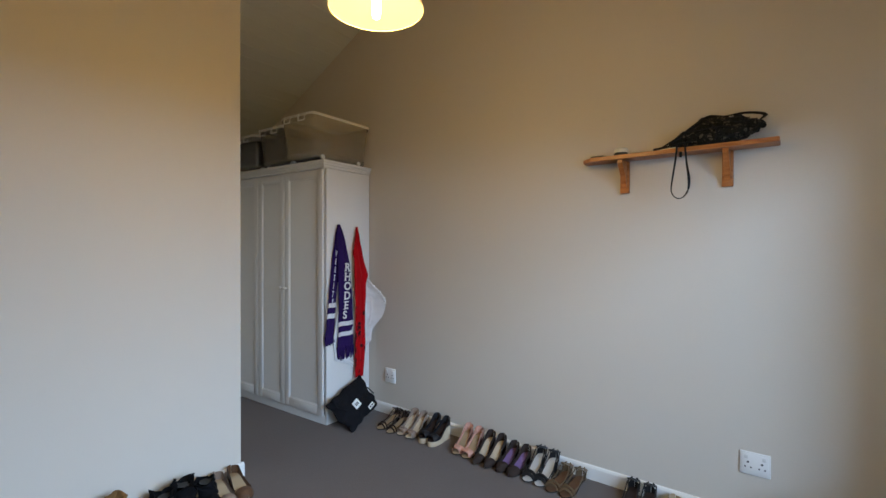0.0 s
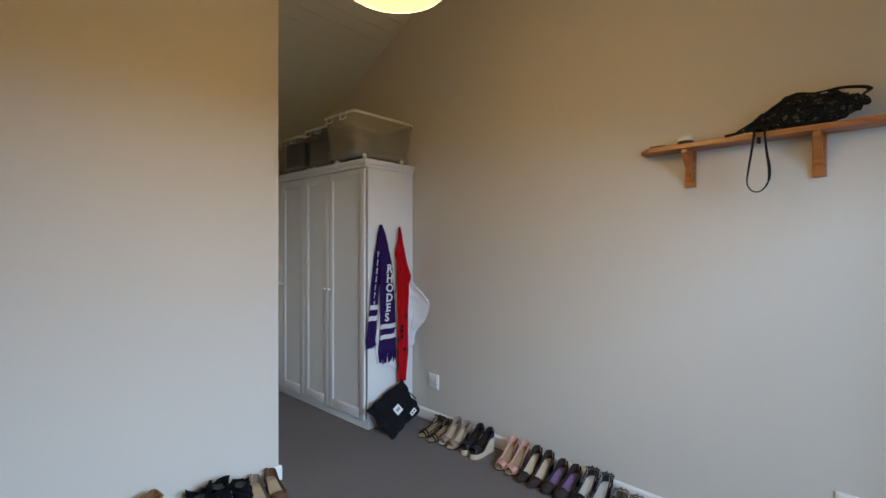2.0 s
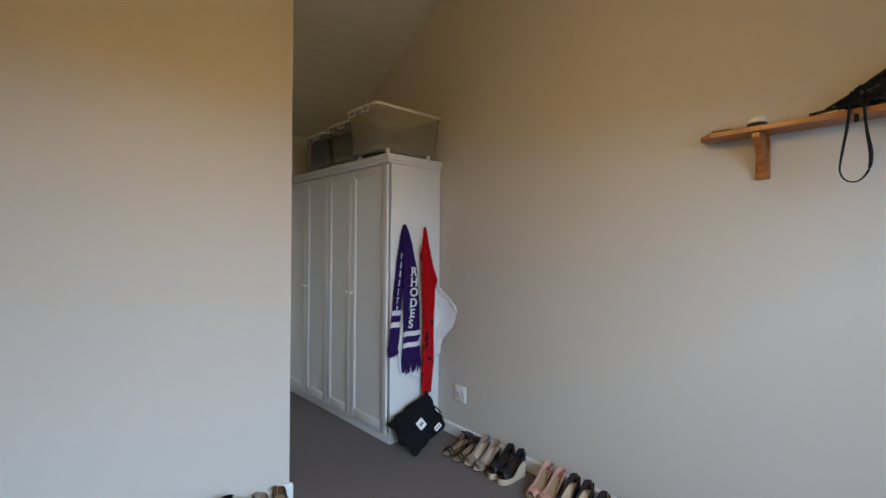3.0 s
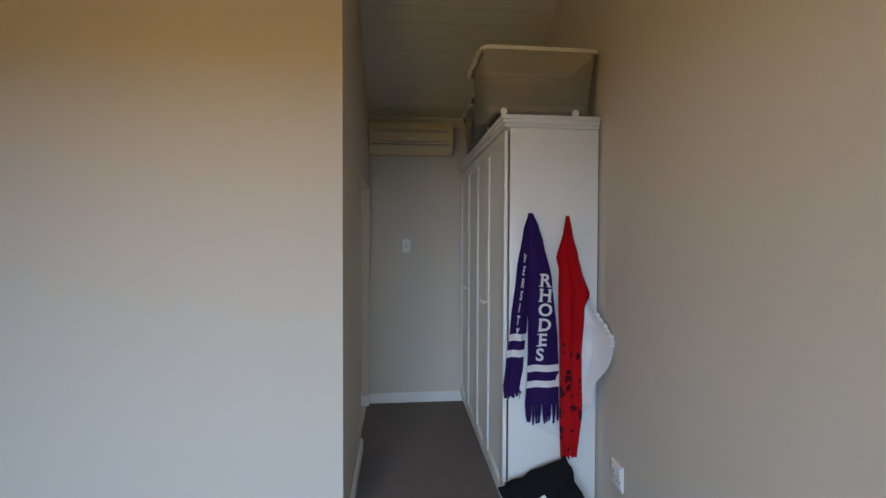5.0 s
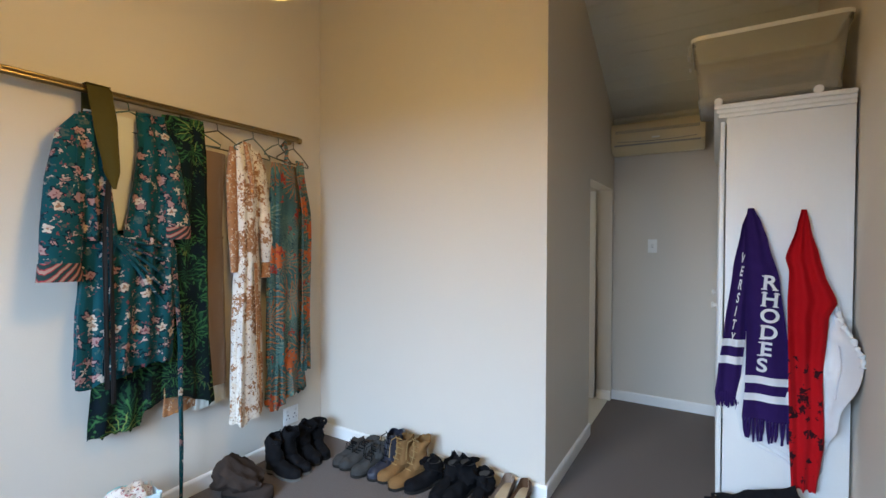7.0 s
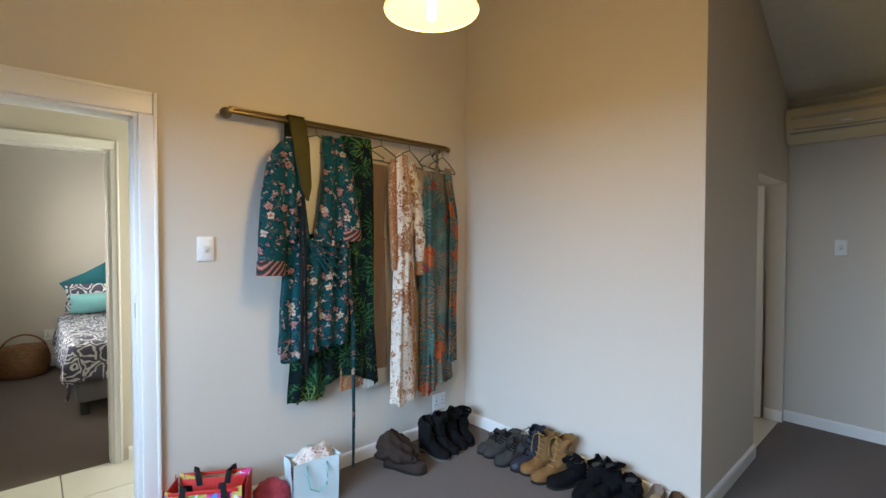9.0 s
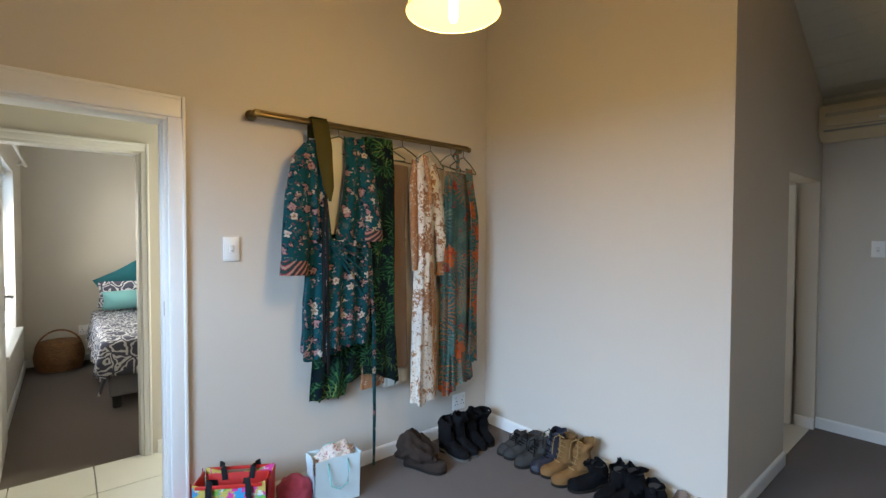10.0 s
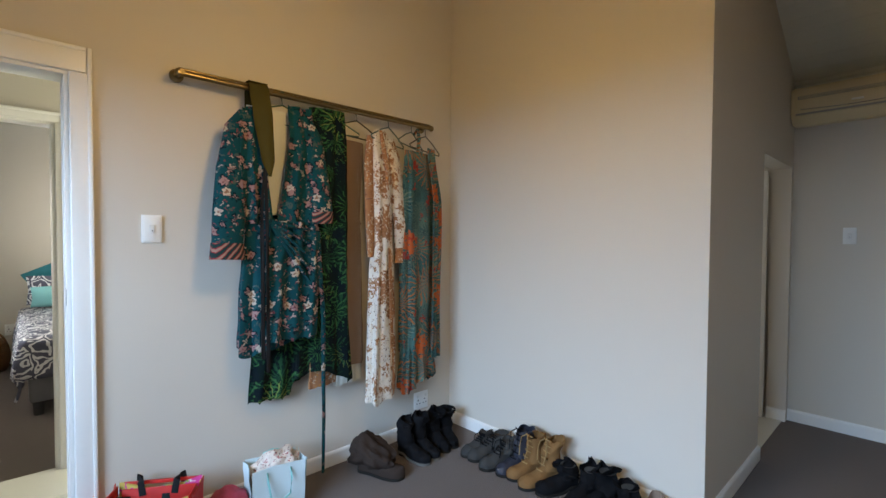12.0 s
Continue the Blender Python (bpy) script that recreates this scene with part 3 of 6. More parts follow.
def crate(x, y, z, dx, dy, h, fill, label, level):
    th = thing("storage_box", label, "storage box", Matrix.Translation((x, y, z)), "boxes on the wardrobe")
    ww = 0.022
    def ring(sx, sy, zz, bm, r=0.04):
        out = []
        for cx, cy, a0 in ((1, 1, 0), (-1, 1, 90), (-1, -1, 180), (1, -1, 270)):
            for k in range(5):
                a = radians(a0 + 22.5 * k)
                out.append(bm.verts.new((cx * (sx - r) + r * math.cos(a), cy * (sy - r) + r * math.sin(a), zz)))
        return out
    bm = bmesh.new()
    hx, hy = dx / 2, dy / 2
    layers = [ring(hx * 0.86, hy * 0.88, ww, bm), ring(hx * 0.97, hy * 0.97, h - 0.03, bm), ring(hx, hy, h - 0.028, bm), ring(hx, hy, h, bm),
              ring(hx - 0.006, hy - 0.006, h, bm), ring(hx * 0.97 - 0.004, hy * 0.97 - 0.004, h - 0.03, bm), ring(hx * 0.86 - 0.004, hy * 0.88 - 0.004, ww + 0.004, bm)]
    for p, q in zip(layers, layers[1:]):
        for k in range(20):
            bm.faces.new((p[k], p[(k + 1) % 20], q[(k + 1) % 20], q[k]))
    bm.faces.new(layers[0][::-1])
    bm.faces.new(layers[-1])
    part("tub", bm, M_FROST if fill == 0 else M_CLEAR, th, "cloudy see-through tub")
    bm = bmesh.new()
    lay = [ring(hx + 0.004, hy + 0.004, h - 0.012, bm), ring(hx + 0.005, hy + 0.005, h + 0.006, bm), ring(hx - 0.004, hy - 0.004, h + 0.012, bm), ring(hx - 0.012, hy - 0.012, h + 0.004, bm)]
    for p, q in zip(lay, lay[1:]):
        for k in range(20):
            bm.faces.new((p[k], p[(k + 1) % 20], q[(k + 1) % 20], q[k]))
    if fill:
        bm.faces.new(lay[-1])
    part("lid", bm, M_CLIP, th, "pale plastic lid")
    for sx in (-0.22, 0.22):
        part("clip", tube([(sx * dx - 0.04, -hy - 0.002, h + 0.002), (sx * dx - 0.04, -hy - 0.016, h - 0.004), (sx * dx - 0.036, -hy - 0.018, h - 0.05), (sx * dx + 0.036, -hy - 0.018, h - 0.05), (sx * dx + 0.04, -hy - 0.016, h - 0.004), (sx * dx + 0.04, -hy - 0.002, h + 0.002)], 0.006, 8), M_CLIP, th)
        for sy in (-1, 1):
            part("wheel", lathe([(0, -0.008), (0.017, -0.008), (0.019, -0.005), (0.019, 0.005), (0.017, 0.008), (0, 0.008)], 18, Matrix.Translation(((0.86 * hx + 0.004) * (1 if sx > 0 else -1), sy * hy * 0.62, 0.019)) @ pose(0, 0, 0, 0, 90, 0)), M_CLIP, th)
    bm = bmesh.new()
    lay = [ring(hx * 0.865 + k0, hy * 0.885 + k0, zz, bm) for k0, zz in ((0.0, 0.010), (0.004, 0.014), (0.0075, 0.048), (0.002, 0.052))]
    for p, q in zip(lay, lay[1:]):
        for k in range(20):
            bm.faces.new((p[k], p[(k + 1) % 20], q[(k + 1) % 20], q[k]))
    part("foot_band", bm, M_FROST, th, "thick cloudy band round the foot")
    bm = box(-hx * 0.82, hx * 0.82, -hy * 0.84, hy * 0.84, ww + 0.006, ww + level, 0.03, 3)
    bmesh.ops.subdivide_edges(bm, edges=bm.edges[:], cuts=3, use_grid_fill=True)
    for v in bm.verts:
        v.co += Vector((0, 0, 0.03 * noise.noise(v.co * 9 + Vector((x * 5, 0, 0))))) if v.co.z > ww + 0.05 else Vector((0, 0, 0))
    part("contents", bm, M_FILL[fill], th, "folded cloth inside")
    return th


TOPZ = WZ + 0.0635
crate(-3.150, 2.440, TOPZ, 0.40, 0.615, 0.338, 0, "large cloudy plastic storage box with a pale rim on the wardrobe", 0.035)
crate(-3.585, 2.47, TOPZ, 0.36, 0.54, 0.315, 2, "cloudy plastic storage box full of mixed cloth on the wardrobe", 0.23)
crate(-4.02, 2.47, TOPZ, 0.38, 0.52, 0.30, 1, "clear plastic storage box full of dark cloth on the wardrobe", 0.24)

# ---- air conditioner ----
# white plastic; the lamp's warm bounce is put into its base colour
M_AC = paint("lamp_tinted_plastic", (0.64, 0.55, 0.36), 0.4, 0.04, 5, 80, 0.02)
M_GREY = paint("grey_plastic", (0.30, 0.30, 0.28), 0.5, 0.05, 9, 90, 0.05)
ac = thing("air_conditioner", "white split air conditioner high on the end wall, coloured by warm lamp light", "air conditioner", Matrix.Translation((X_AC, 1.815, 2.18)))
aw = 0.355
prof = [(0.0, 0.005), (0.10, 0.0), (0.155, 0.03), (0.185, 0.075), (0.19, 0.20), (0.175, 0.25), (0.14, 0.262), (0.0, 0.262)]
bm = bmesh.new()
for yy in (-aw, aw):
    for d, z in prof:
        bm.verts.new((d, yy, z))
bm.verts.ensure_lookup_table()
k = len(prof)
for i in range(k):
    bm.faces.new([bm.verts[j] for j in (i, (i + 1) % k, k + (i + 1) % k, k + i)])
bm.faces.new([bm.verts[i] for i in range(k)][::-1])
bm.faces.new([bm.verts[k + i] for i in range(k)])
bmesh.ops.recalc_face_normals(bm, faces=bm.faces[:])
bmesh.ops.bevel(bm, geom=[e for e in bm.edges if abs(e.verts[0].co.y - e.verts[1].co.y) < 1e-4], offset=0.008, segments=2, affect="EDGES")
part("casing", bm, M_AC, ac, "", 30)
part("grille", box(0.1885, 0.1915, -aw + 0.04, aw - 0.04, 0.168, 0.192, 0.001), M_GREY, ac, "grey intake strip")
for zz in (0.172, 0.179, 0.186):
    part("grille_slat", box(0.191, 0.193, -aw + 0.045, aw - 0.045, zz, zz + 0.003), M_AC, ac)
part("flap", box(0.150, 0.182, -aw + 0.03, aw - 0.03, 0.052, 0.060, 0.002), M_AC, ac, "air outlet flap")
# solid grey strip in place of the shaded gap above the flap
part("flap_gap_strip", box(0.160, 0.187, -aw + 0.03, aw - 0.03, 0.0615, 0.073, 0.001), M_GREY, ac)
part("chrome_trim", tube([(0.192 + 0.0, -0.30 + 0.6 * t / 20, 0.098 - 0.012 * math.cos((t / 20 - 0.5) * math.pi)) for t in range(21)], 0.003, 6), paint("chrome_strip", (0.7, 0.7, 0.7), 0.15, 0.02, 20, 100, 0, 1.0), ac)
part("badge", box(0.190, 0.194, -0.03, 0.03, 0.108, 0.122, 0.001), M_CLIP, ac)

# ---- shelf on brackets ----
def wood(name, c0, c1, scale=14.0, rough=0.35):
    m, n, li, b = nodes_of(name)
    tc, mp = n.new("ShaderNodeTexCoord"), n.new("ShaderNodeMapping")
    mp.inputs["Scale"].default_value = (1.0, 8.0, 8.0)
    nz, cr = n.new("ShaderNodeTexNoise"), n.new("ShaderNodeValToRGB")
    nz.inputs["Scale"].default_value, nz.inputs["Detail"].default_value, nz.inputs["Distortion"].default_value = scale * 0.3, 6, 1.2
    cr.color_ramp.elements[0].position, cr.color_ramp.elements[1].position = 0.35, 0.68
    cr.color_ramp.elements[0].color, cr.color_ramp.elements[1].color = (*c0, 1), (*c1, 1)
    li.new(tc.outputs["Object"], mp.inputs[0])
    li.new(mp.outputs[0], nz.inputs["Vector"])
    li.new(nz.outputs[0], cr.inputs[0])
    li.new(cr.outputs[0], b.inputs["Base Color"])
    b.inputs["Roughness"].default_value = rough
    bu = n.new("ShaderNodeBump")
    bu.inputs["Strength"].default_value, bu.inputs["Distance"].default_value = 0.15, 0.002
    li.new(nz.outputs[0], bu.inputs["Height"])
    li.new(bu.outputs[0], b.inputs["Normal"])
    return m


M_PINE = wood("varnished_pine", (0.30, 0.095, 0.022), (0.50, 0.19, 0.055))
SHELF = Matrix.Translation((-0.564, north(-0.564), 1.933)) @ pose(0, 0, 0, 0, 0, SKEW) @ Matrix.Scale(0.957, 4)
shelf = thing("wall_shelf", "orange varnished pine shelf on two wooden brackets", "shelf", SHELF)
bm = bmesh.new()
vs = [(-0.505, 0.0), (0.485, 0.0), (0.485, -0.135), (-0.44, -0.135), (-0.505, -0.075)]
lo = [bm.verts.new((x, y, -0.024)) for x, y in vs]
hi = [bm.verts.new((x, y, 0.0)) for x, y in vs]
bm.faces.new(lo[::-1])
bm.faces.new(hi)
for k in range(5):
    bm.faces.new((lo[k], lo[(k + 1) % 5], hi[(k + 1) % 5], hi[k]))
bmesh.ops.recalc_face_normals(bm, faces=bm.faces[:])
bmesh.ops.bevel(bm, geom=bm.edges[:], offset=0.003, segments=2, affect="EDGES")
part("board", bm, M_PINE, shelf)
for bx in (-0.27, 0.26):
    bm = bmesh.new()
    add_box(bm, bx - 0.026, bx + 0.026, -0.02, 0.0, -0.215, -0.0245, 0.003)
    pr = [(-0.02, -0.026), (-0.118, -0.026), (-0.118, -0.045), (-0.09, -0.075), (-0.06, -0.11), (-0.045, -0.15), (-0.02, -0.185)]
    f0 = [bm.verts.new((bx - 0.014, y, z)) for y, z in pr]
    f1 = [bm.verts.new((bx + 0.014, y, z)) for y, z in pr]
    bm.faces.new(f0)
    bm.faces.new(f1[::-1])
    for k in range(len(pr)):
        bm.faces.new((f0[k], f1[k], f1[(k + 1) % len(pr)], f0[(k + 1) % len(pr)]))
    bmesh.ops.recalc_face_normals(bm, faces=bm.faces[:])
    part("bracket", bm, M_PINE, shelf)

# things on the shelf
M_CAMO = print_cloth("dark_mesh_fabric", (0.014, 0.014, 0.012), [((0.085, 0.075, 0.055), 30, 0.34, 0.06), ((0.005, 0.005, 0.005), 45, 0.30, 0.06), ((0.10, 0.095, 0.075), 70, 0.16, 0.05)])
M_BLACKC = paint("black_webbing", (0.014, 0.014, 0.015), 0.8, 0.3, 20, 300, 0.6, spec=0.15)
bag = thing("mesh_bag", "crumpled black and grey mesh rucksack lying on the shelf", "bag", SHELF @ Matrix.Translation((0.205, -0.088, 0.002)))
bm = bmesh.new()
bmesh.ops.create_icosphere(bm, subdivisions=5, radius=1.0)
for v in bm.verts:
    p = v.co.copy()
    f = 1 + 0.20 * noise.noise(p * 2.1) + 0.09 * noise.noise(p * 6)
    fx = p.x
    hgt = 0.074 * (0.45 + 0.55 * min(1.0, (fx + 1.0) / 0.75))
    ridge = 0.010 * abs(noise.noise(p * 5.5 + Vector((3, 0, 0))))
    v.co = Vector((fx * 0.205 * f, p.y * 0.074 * f, max(0.0, hgt * (0.9 + p.z * f) + 0.016 * noise.noise(p * 8) + ridge)))
    if v.co.y < -0.050:
        v.co.z -= 0.9 * (-0.050 - v.co.y)
part("body", bm, M_CAMO, bag, "", 80)
part("flap", tube(bend([(-0.24, -0.045, 0.012), (-0.16, -0.05, 0.05), (-0.08, -0.045, 0.105), (-0.02, -0.03, 0.142), (0.05, -0.03, 0.132), (0.13, -0.03, 0.138), (0.195, -0.028, 0.128), (0.222, -0.035, 0.112), (0.20, -0.045, 0.09)]), bend([0.006, 0.014, 0.018, 0.016, 0.012, 0.010, 0.011, 0.012, 0.006]), 8, flat=0.6), M_BLACKC, bag, "black padded strap")
part("strap", tube(bend([(-0.29, -0.03, 0.006), (-0.25, -0.045, 0.006), (-0.19, -0.05, 0.012), (-0.1, -0.055, 0.02)]), 0.006, 8), M_BLACKC, bag)
for pts in ([(-0.05, -0.04, 0.128), (-0.005, -0.072, 0.10), (0.02, -0.085, 0.055), (0.015, -0.088, 0.01)], [(-0.02, -0.03, 0.14), (0.06, -0.07, 0.105), (0.12, -0.08, 0.085), (0.19, -0.055, 0.095)], [(-0.12, -0.06, 0.075), (-0.05, -0.08, 0.07), (0.03, -0.085, 0.075), (0.10, -0.08, 0.065)]):
    part("strap", tube(bend(pts), 0.006, 6, flat=0.5), M_BLACKC, bag)
part("hanging_strap", tube(bend([(-0.165, -0.060, 0.012), (-0.172, -0.066, -0.07), (-0.186, -0.066, -0.17), (-0.192, -0.064, -0.235), (-0.172, -0.064, -0.272), (-0.140, -0.064, -0.276), (-0.112, -0.064, -0.24), (-0.106, -0.066, -0.18), (-0.118, -0.066, -0.09), (-0.128, -0.060, 0.012)]), bend([0.010, 0.010, 0.009, 0.006, 0.0055, 0.0055, 0.009, 0.0135, 0.010, 0.009]), 8, flat=0.5), M_BLACKC, bag, "looped black webbing strap")
part("slider", box(-0.152, -0.138, -0.078, -0.07, -0.06, -0.03, 0.002), M_BLACKC, bag)
for bx in (-0.03, 0.02, 0.07):
    part("buckle", box(bx, bx + 0.022, -0.05, -0.044, 0.122 - 0.03 * (bx < 0), 0.128 - 0.03 * (bx < 0), 0.001), paint("buckle_metal", (0.55, 0.55, 0.55), 0.25, 0.05, 20, 200, 0, 1.0), bag)
dish = thing("small_dish", "small cream and grey round trinket on the shelf", "trinket", SHELF @ Matrix.Translation((-0.27, -0.094, 0.002)) @ Matrix.Scale(1.4, 4))
part("base", lathe([(0, 0), (0.024, 0), (0.028, 0.004), (0.026, 0.010), (0, 0.010)], 24), M_DARK, dish, "dark base")
part("lid", lathe([(0.0, 0.0102), (0.025, 0.0102), (0.028, 0.016), (0.027, 0.024), (0.02, 0.031), (0, 0.033)], 24), paint("cream_lid", (0.72, 0.66, 0.50), 0.4, 0.1, 30, 90, 0), dish, "cream lid")
pen = thing("eyeliner_pencil", "short black pencil lying on the shelf", "pencil", SHELF @ Matrix.Translation((-0.405, -0.106, 0.0065)))
part("barrel", tube([(-0.04, 0, 0), (0.035, 0.006, 0)], 0.0058, 10), M_DARK, pen)
part("tip", tube([(0.035, 0.006, 0), (0.047, 0.007, 0)], [0.005, 0.001], 8), M_GREY, pen)


def lerp_rows(rows, z):
    rows = sorted(rows)
    if z <= rows[0][0]:
        return rows[0][1:]
    for p, q in zip(rows, rows[1:]):
        if z <= q[0]:
            t = (z - p[0]) / (q[0] - p[0])
            t = t * t * (3 - 2 * t) * 0.5 + t * 0.5
            return tuple(a + (b - a) * t for a, b in zip(p[1:], q[1:]))
    return rows[-1][1:]


def sheet(rows, z0, z1, lift=0.0, amp=0.008, waves=3.0, phase=0.0, cols=24, steps=48, thick=0.004, ragged=0.0, u0=0.0, u1=1.0, slant=0.0, crease=0.004):
    """Hanging cloth; rows (z, from, to, out): local x along the cloth, y out of it, z up."""
    bm = bmesh.new()
    grid = []
    for side in (1, -1):
        g = []
        for i in range(steps + 1):
            line = []
            for j in range(cols + 1):
                u = u0 + (u1 - u0) * j / cols
                zb = z0 + ragged * (0.5 + 0.5 * math.sin(u * 23 + phase)) * (1 if i == 0 else 0)
                z = zb + (z1 - zb) * i / steps
                a, b, o = lerp_rows(rows, z)
                f = amp * math.sin(waves * 2 * math.pi * u + phase + 1.5 * z) * min(1, (b - a) / 0.06) + 0.3 * amp * math.sin(waves * 5.3 * u + 9 * z + phase)
                line.append(bm.verts.new((a + (b - a) * u, o + f + lift + slant * u ** 8 * math.sin(math.pi * (i / steps) ** 1.9) ** 1.5 + crease * min(1.0, 0.15 + u * u) * noise.noise(Vector((u * 5 + phase, z * 9, 3.1))) + 0.5 * crease * min(1.0, 0.15 + u * u) * noise.noise(Vector((u * 13, z * 17, phase))) + side * thick / 2, z)))
            g.append(line)
        grid.append(g)
    for side, g in enumerate(grid):
        for i in range(steps):
            for j in range(cols):
                q = (g[i][j], g[i][j + 1], g[i + 1][j + 1], g[i + 1][j])
                bm.faces.new(q if side else q[::-1])
    f, k = grid
    for i in range(steps):
        bm.faces.new((f[i][0], f[i + 1][0], k[i + 1][0], k[i][0]))
        bm.faces.new((f[i][-1], k[i][-1], k[i + 1][-1], f[i + 1][-1]))
    for j in range(cols):
        bm.faces.new((f[0][j], k[0][j], k[0][j + 1], f[0][j + 1]))
        bm.faces.new((f[-1][j], f[-1][j + 1], k[-1][j + 1], k[-1][j]))
    bmesh.ops.recalc_face_normals(bm, faces=bm.faces[:])
    return bm


M_PURPLE = paint("purple_knit", (0.030, 0.013, 0.090), 0.9, 0.25, 20, 500, 0.9, spec=0.1)
M_WKNIT = paint("white_knit", (0.78, 0.77, 0.78), 0.9, 0.06, 20, 500, 0.8, sheen=0.3)
M_RED = paint("red_knit", (0.44, 0.006, 0.010), 0.9, 0.15, 12, 500, 0.8, spec=0.1)
M_REDPRINT = print_cloth("red_flower_knit", (0.44, 0.006, 0.010), [((0.03, 0.005, 0.008), 17, 0.34, 0.06)])
M_CALICO = paint("white_calico", (0.74, 0.75, 0.76), 0.9, 0.05, 10, 400, 0.5, sheen=0.2)

# the wardrobe's end panel: local x runs towards the shelf wall, y out of the panel
END = Matrix(((0, 1, 0, WX1), (1, 0, 0, 0), (0, 0, 1, 0), (0, 0, 0, 1)))


def hook(y, z):
    th = thing("coat_hook", "small white adhesive hook on the wardrobe end", "hook", Matrix.Translation((WX1, y, z)), "hooks on the wardrobe")
    part("plate", box(0.0005, 0.004, -0.011, 0.011, -0.03, 0.02, 0.0015), M_CLIP, th)
    part("prong", tube([(0.003, 0, 0.0), (0.012, 0, -0.012), (0.02, 0, -0.01), (0.023, 0, 0.004)], 0.0035, 8), M_CLIP, th)


hook(2.388, 1.572)
hook(2.584, 1.560)

scarf = thing("striped_scarf", "purple knitted scarf with white stripes, letters and fringe on a hook", "scarf", END.copy())
LEFT = [(1.585, 2.376, 2.394, 0.020), (1.50, 2.350, 2.400, 0.022), (1.30, 2.318, 2.405, 0.020), (1.0, 2.285, 2.375, 0.018), (0.80, 2.262, 2.358, 0.018), (0.70, 2.252, 2.352, 0.016)]
RIGHT = [(1.590, 2.374, 2.398, 0.030), (1.52, 2.362, 2.428, 0.034), (1.44, 2.362, 2.452, 0.036), (1.25, 2.372, 2.500, 0.036), (0.95, 2.375, 2.535, 0.034), (0.75, 2.372, 2.545, 0.032), (0.60, 2.362, 2.545, 0.030)]
part("tail", sheet(LEFT, 0.70, 1.585, amp=0.006, waves=1.6), M_PURPLE, scarf)
part("tail", sheet(RIGHT, 0.60, 1.590, amp=0.007, waves=1.5, phase=1.0), M_PURPLE, scarf)
for rows, ph, wv, am, bands in ((LEFT, 0.0, 1.6, 0.006, ((0.845, 0.882), (0.930, 0.965))), (RIGHT, 1.0, 1.5, 0.007, ((0.688, 0.722), (0.770, 0.805)))):
    for z0, z1 in bands:
        part("stripe", sheet(rows, z0, z1, amp=am, waves=wv, phase=ph, steps=6, thick=0.0062), M_WKNIT, scarf, "white knitted stripe")
for rows, z0, ln in ((LEFT, 0.70, 0.075), (RIGHT, 0.60, 0.11)):
    a, b, o = lerp_rows(rows, z0)
    for k in range(14):
        u = a + (b - a) * (k + 0.5) / 14
        j = random.uniform(-0.006, 0.006)
        part("fringe", tube([(u, o, z0 + 0.006), (u + j, o + 0.003, z0 - ln * 0.5), (u + 2 * j, o, z0 - ln + random.uniform(0, 0.02))], [0.006, 0.007, 0.004], 6), M_PURPLE, scarf)


def letters(text, size, mat, parent, name, place, sx=1.0):
    cu = bpy.data.curves.new("letter", "FONT")
    cu.offset = size * 0.022
    cu.body, cu.size, cu.extrude, cu.align_x, cu.align_y = text, size, 0.0012, "CENTER", "CENTER"
    ob = bpy.data.objects.new("letter", cu)
    scene.collection.objects.link(ob)
    me = bpy.data.meshes.new_from_object(ob)
    bpy.data.objects.remove(ob)
    bm = bmesh.new()
    bm.from_mesh(me)
    bpy.data.meshes.remove(me)
    bm.transform(place @ Matrix.Diagonal((sx, 1, 1, 1)))
    return part(name, bm, mat, parent, "white knitted letter", 0)


SIDE = Matrix(((1, 0, 0, 0), (0, 0, 1, 0), (0, 1, 0, 0), (0, 0, 0, 1)))   # letter plane: x along, y up to z, facing out
# slab ends of the strokes, in units of the letter's size: x, y
SERIFS = {"R": [(-0.21, 0.34), (-0.21, -0.34), (0.25, -0.34)], "H": [(-0.25, 0.34), (-0.25, -0.34), (0.25, 0.34), (0.25, -0.34)],
          "O": [], "D": [(-0.24, 0.34), (-0.24, -0.34)], "E": [(-0.20, 0.34), (-0.20, -0.34)], "S": []}


def serif_letter(ch, size, x, out, z, lean, sx):
    place = Matrix.Translation((x, out, z)) @ SIDE @ Matrix.Rotation(radians(lean), 4, "Z")
    ob = letters(ch, size, M_WKNIT, scarf, "letter", place, sx)
    bm = bmesh.new()
    bm.from_mesh(ob.data)
    for px, py in SERIFS[ch]:
        join(bm, box(-0.13 * size, 0.13 * size, -0.028 * size, 0.028 * size, -0.0012, 0.0012), place @ Matrix.Translation((px * size * sx, py * size, 0)))
    bm.to_mesh(ob.data)
    bm.free()


for k, (ch, xx) in enumerate(zip("RHODES", (2.461, 2.463, 2.463, 2.460, 2.450, 2.436))):
    zz = 1.243 - 0.077 * k
    a, b, o = lerp_rows(RIGHT, zz)
    serif_letter(ch, 0.088, xx, o + 0.0125, zz, -4, 1.05)
# the word on the other tail runs into its fold
for k, ch in enumerate("VERSITY"):
    zz = 1.355 - 0.064 * k
    a, b, o = lerp_rows(LEFT, zz)
    letters(ch, 0.066, M_WKNIT, scarf, "letter", Matrix.Translation((a + (b - a) * 0.42, o + 0.0095, zz)) @ SIDE @ Matrix.Rotation(radians(-10), 4, "Z"), 0.36)

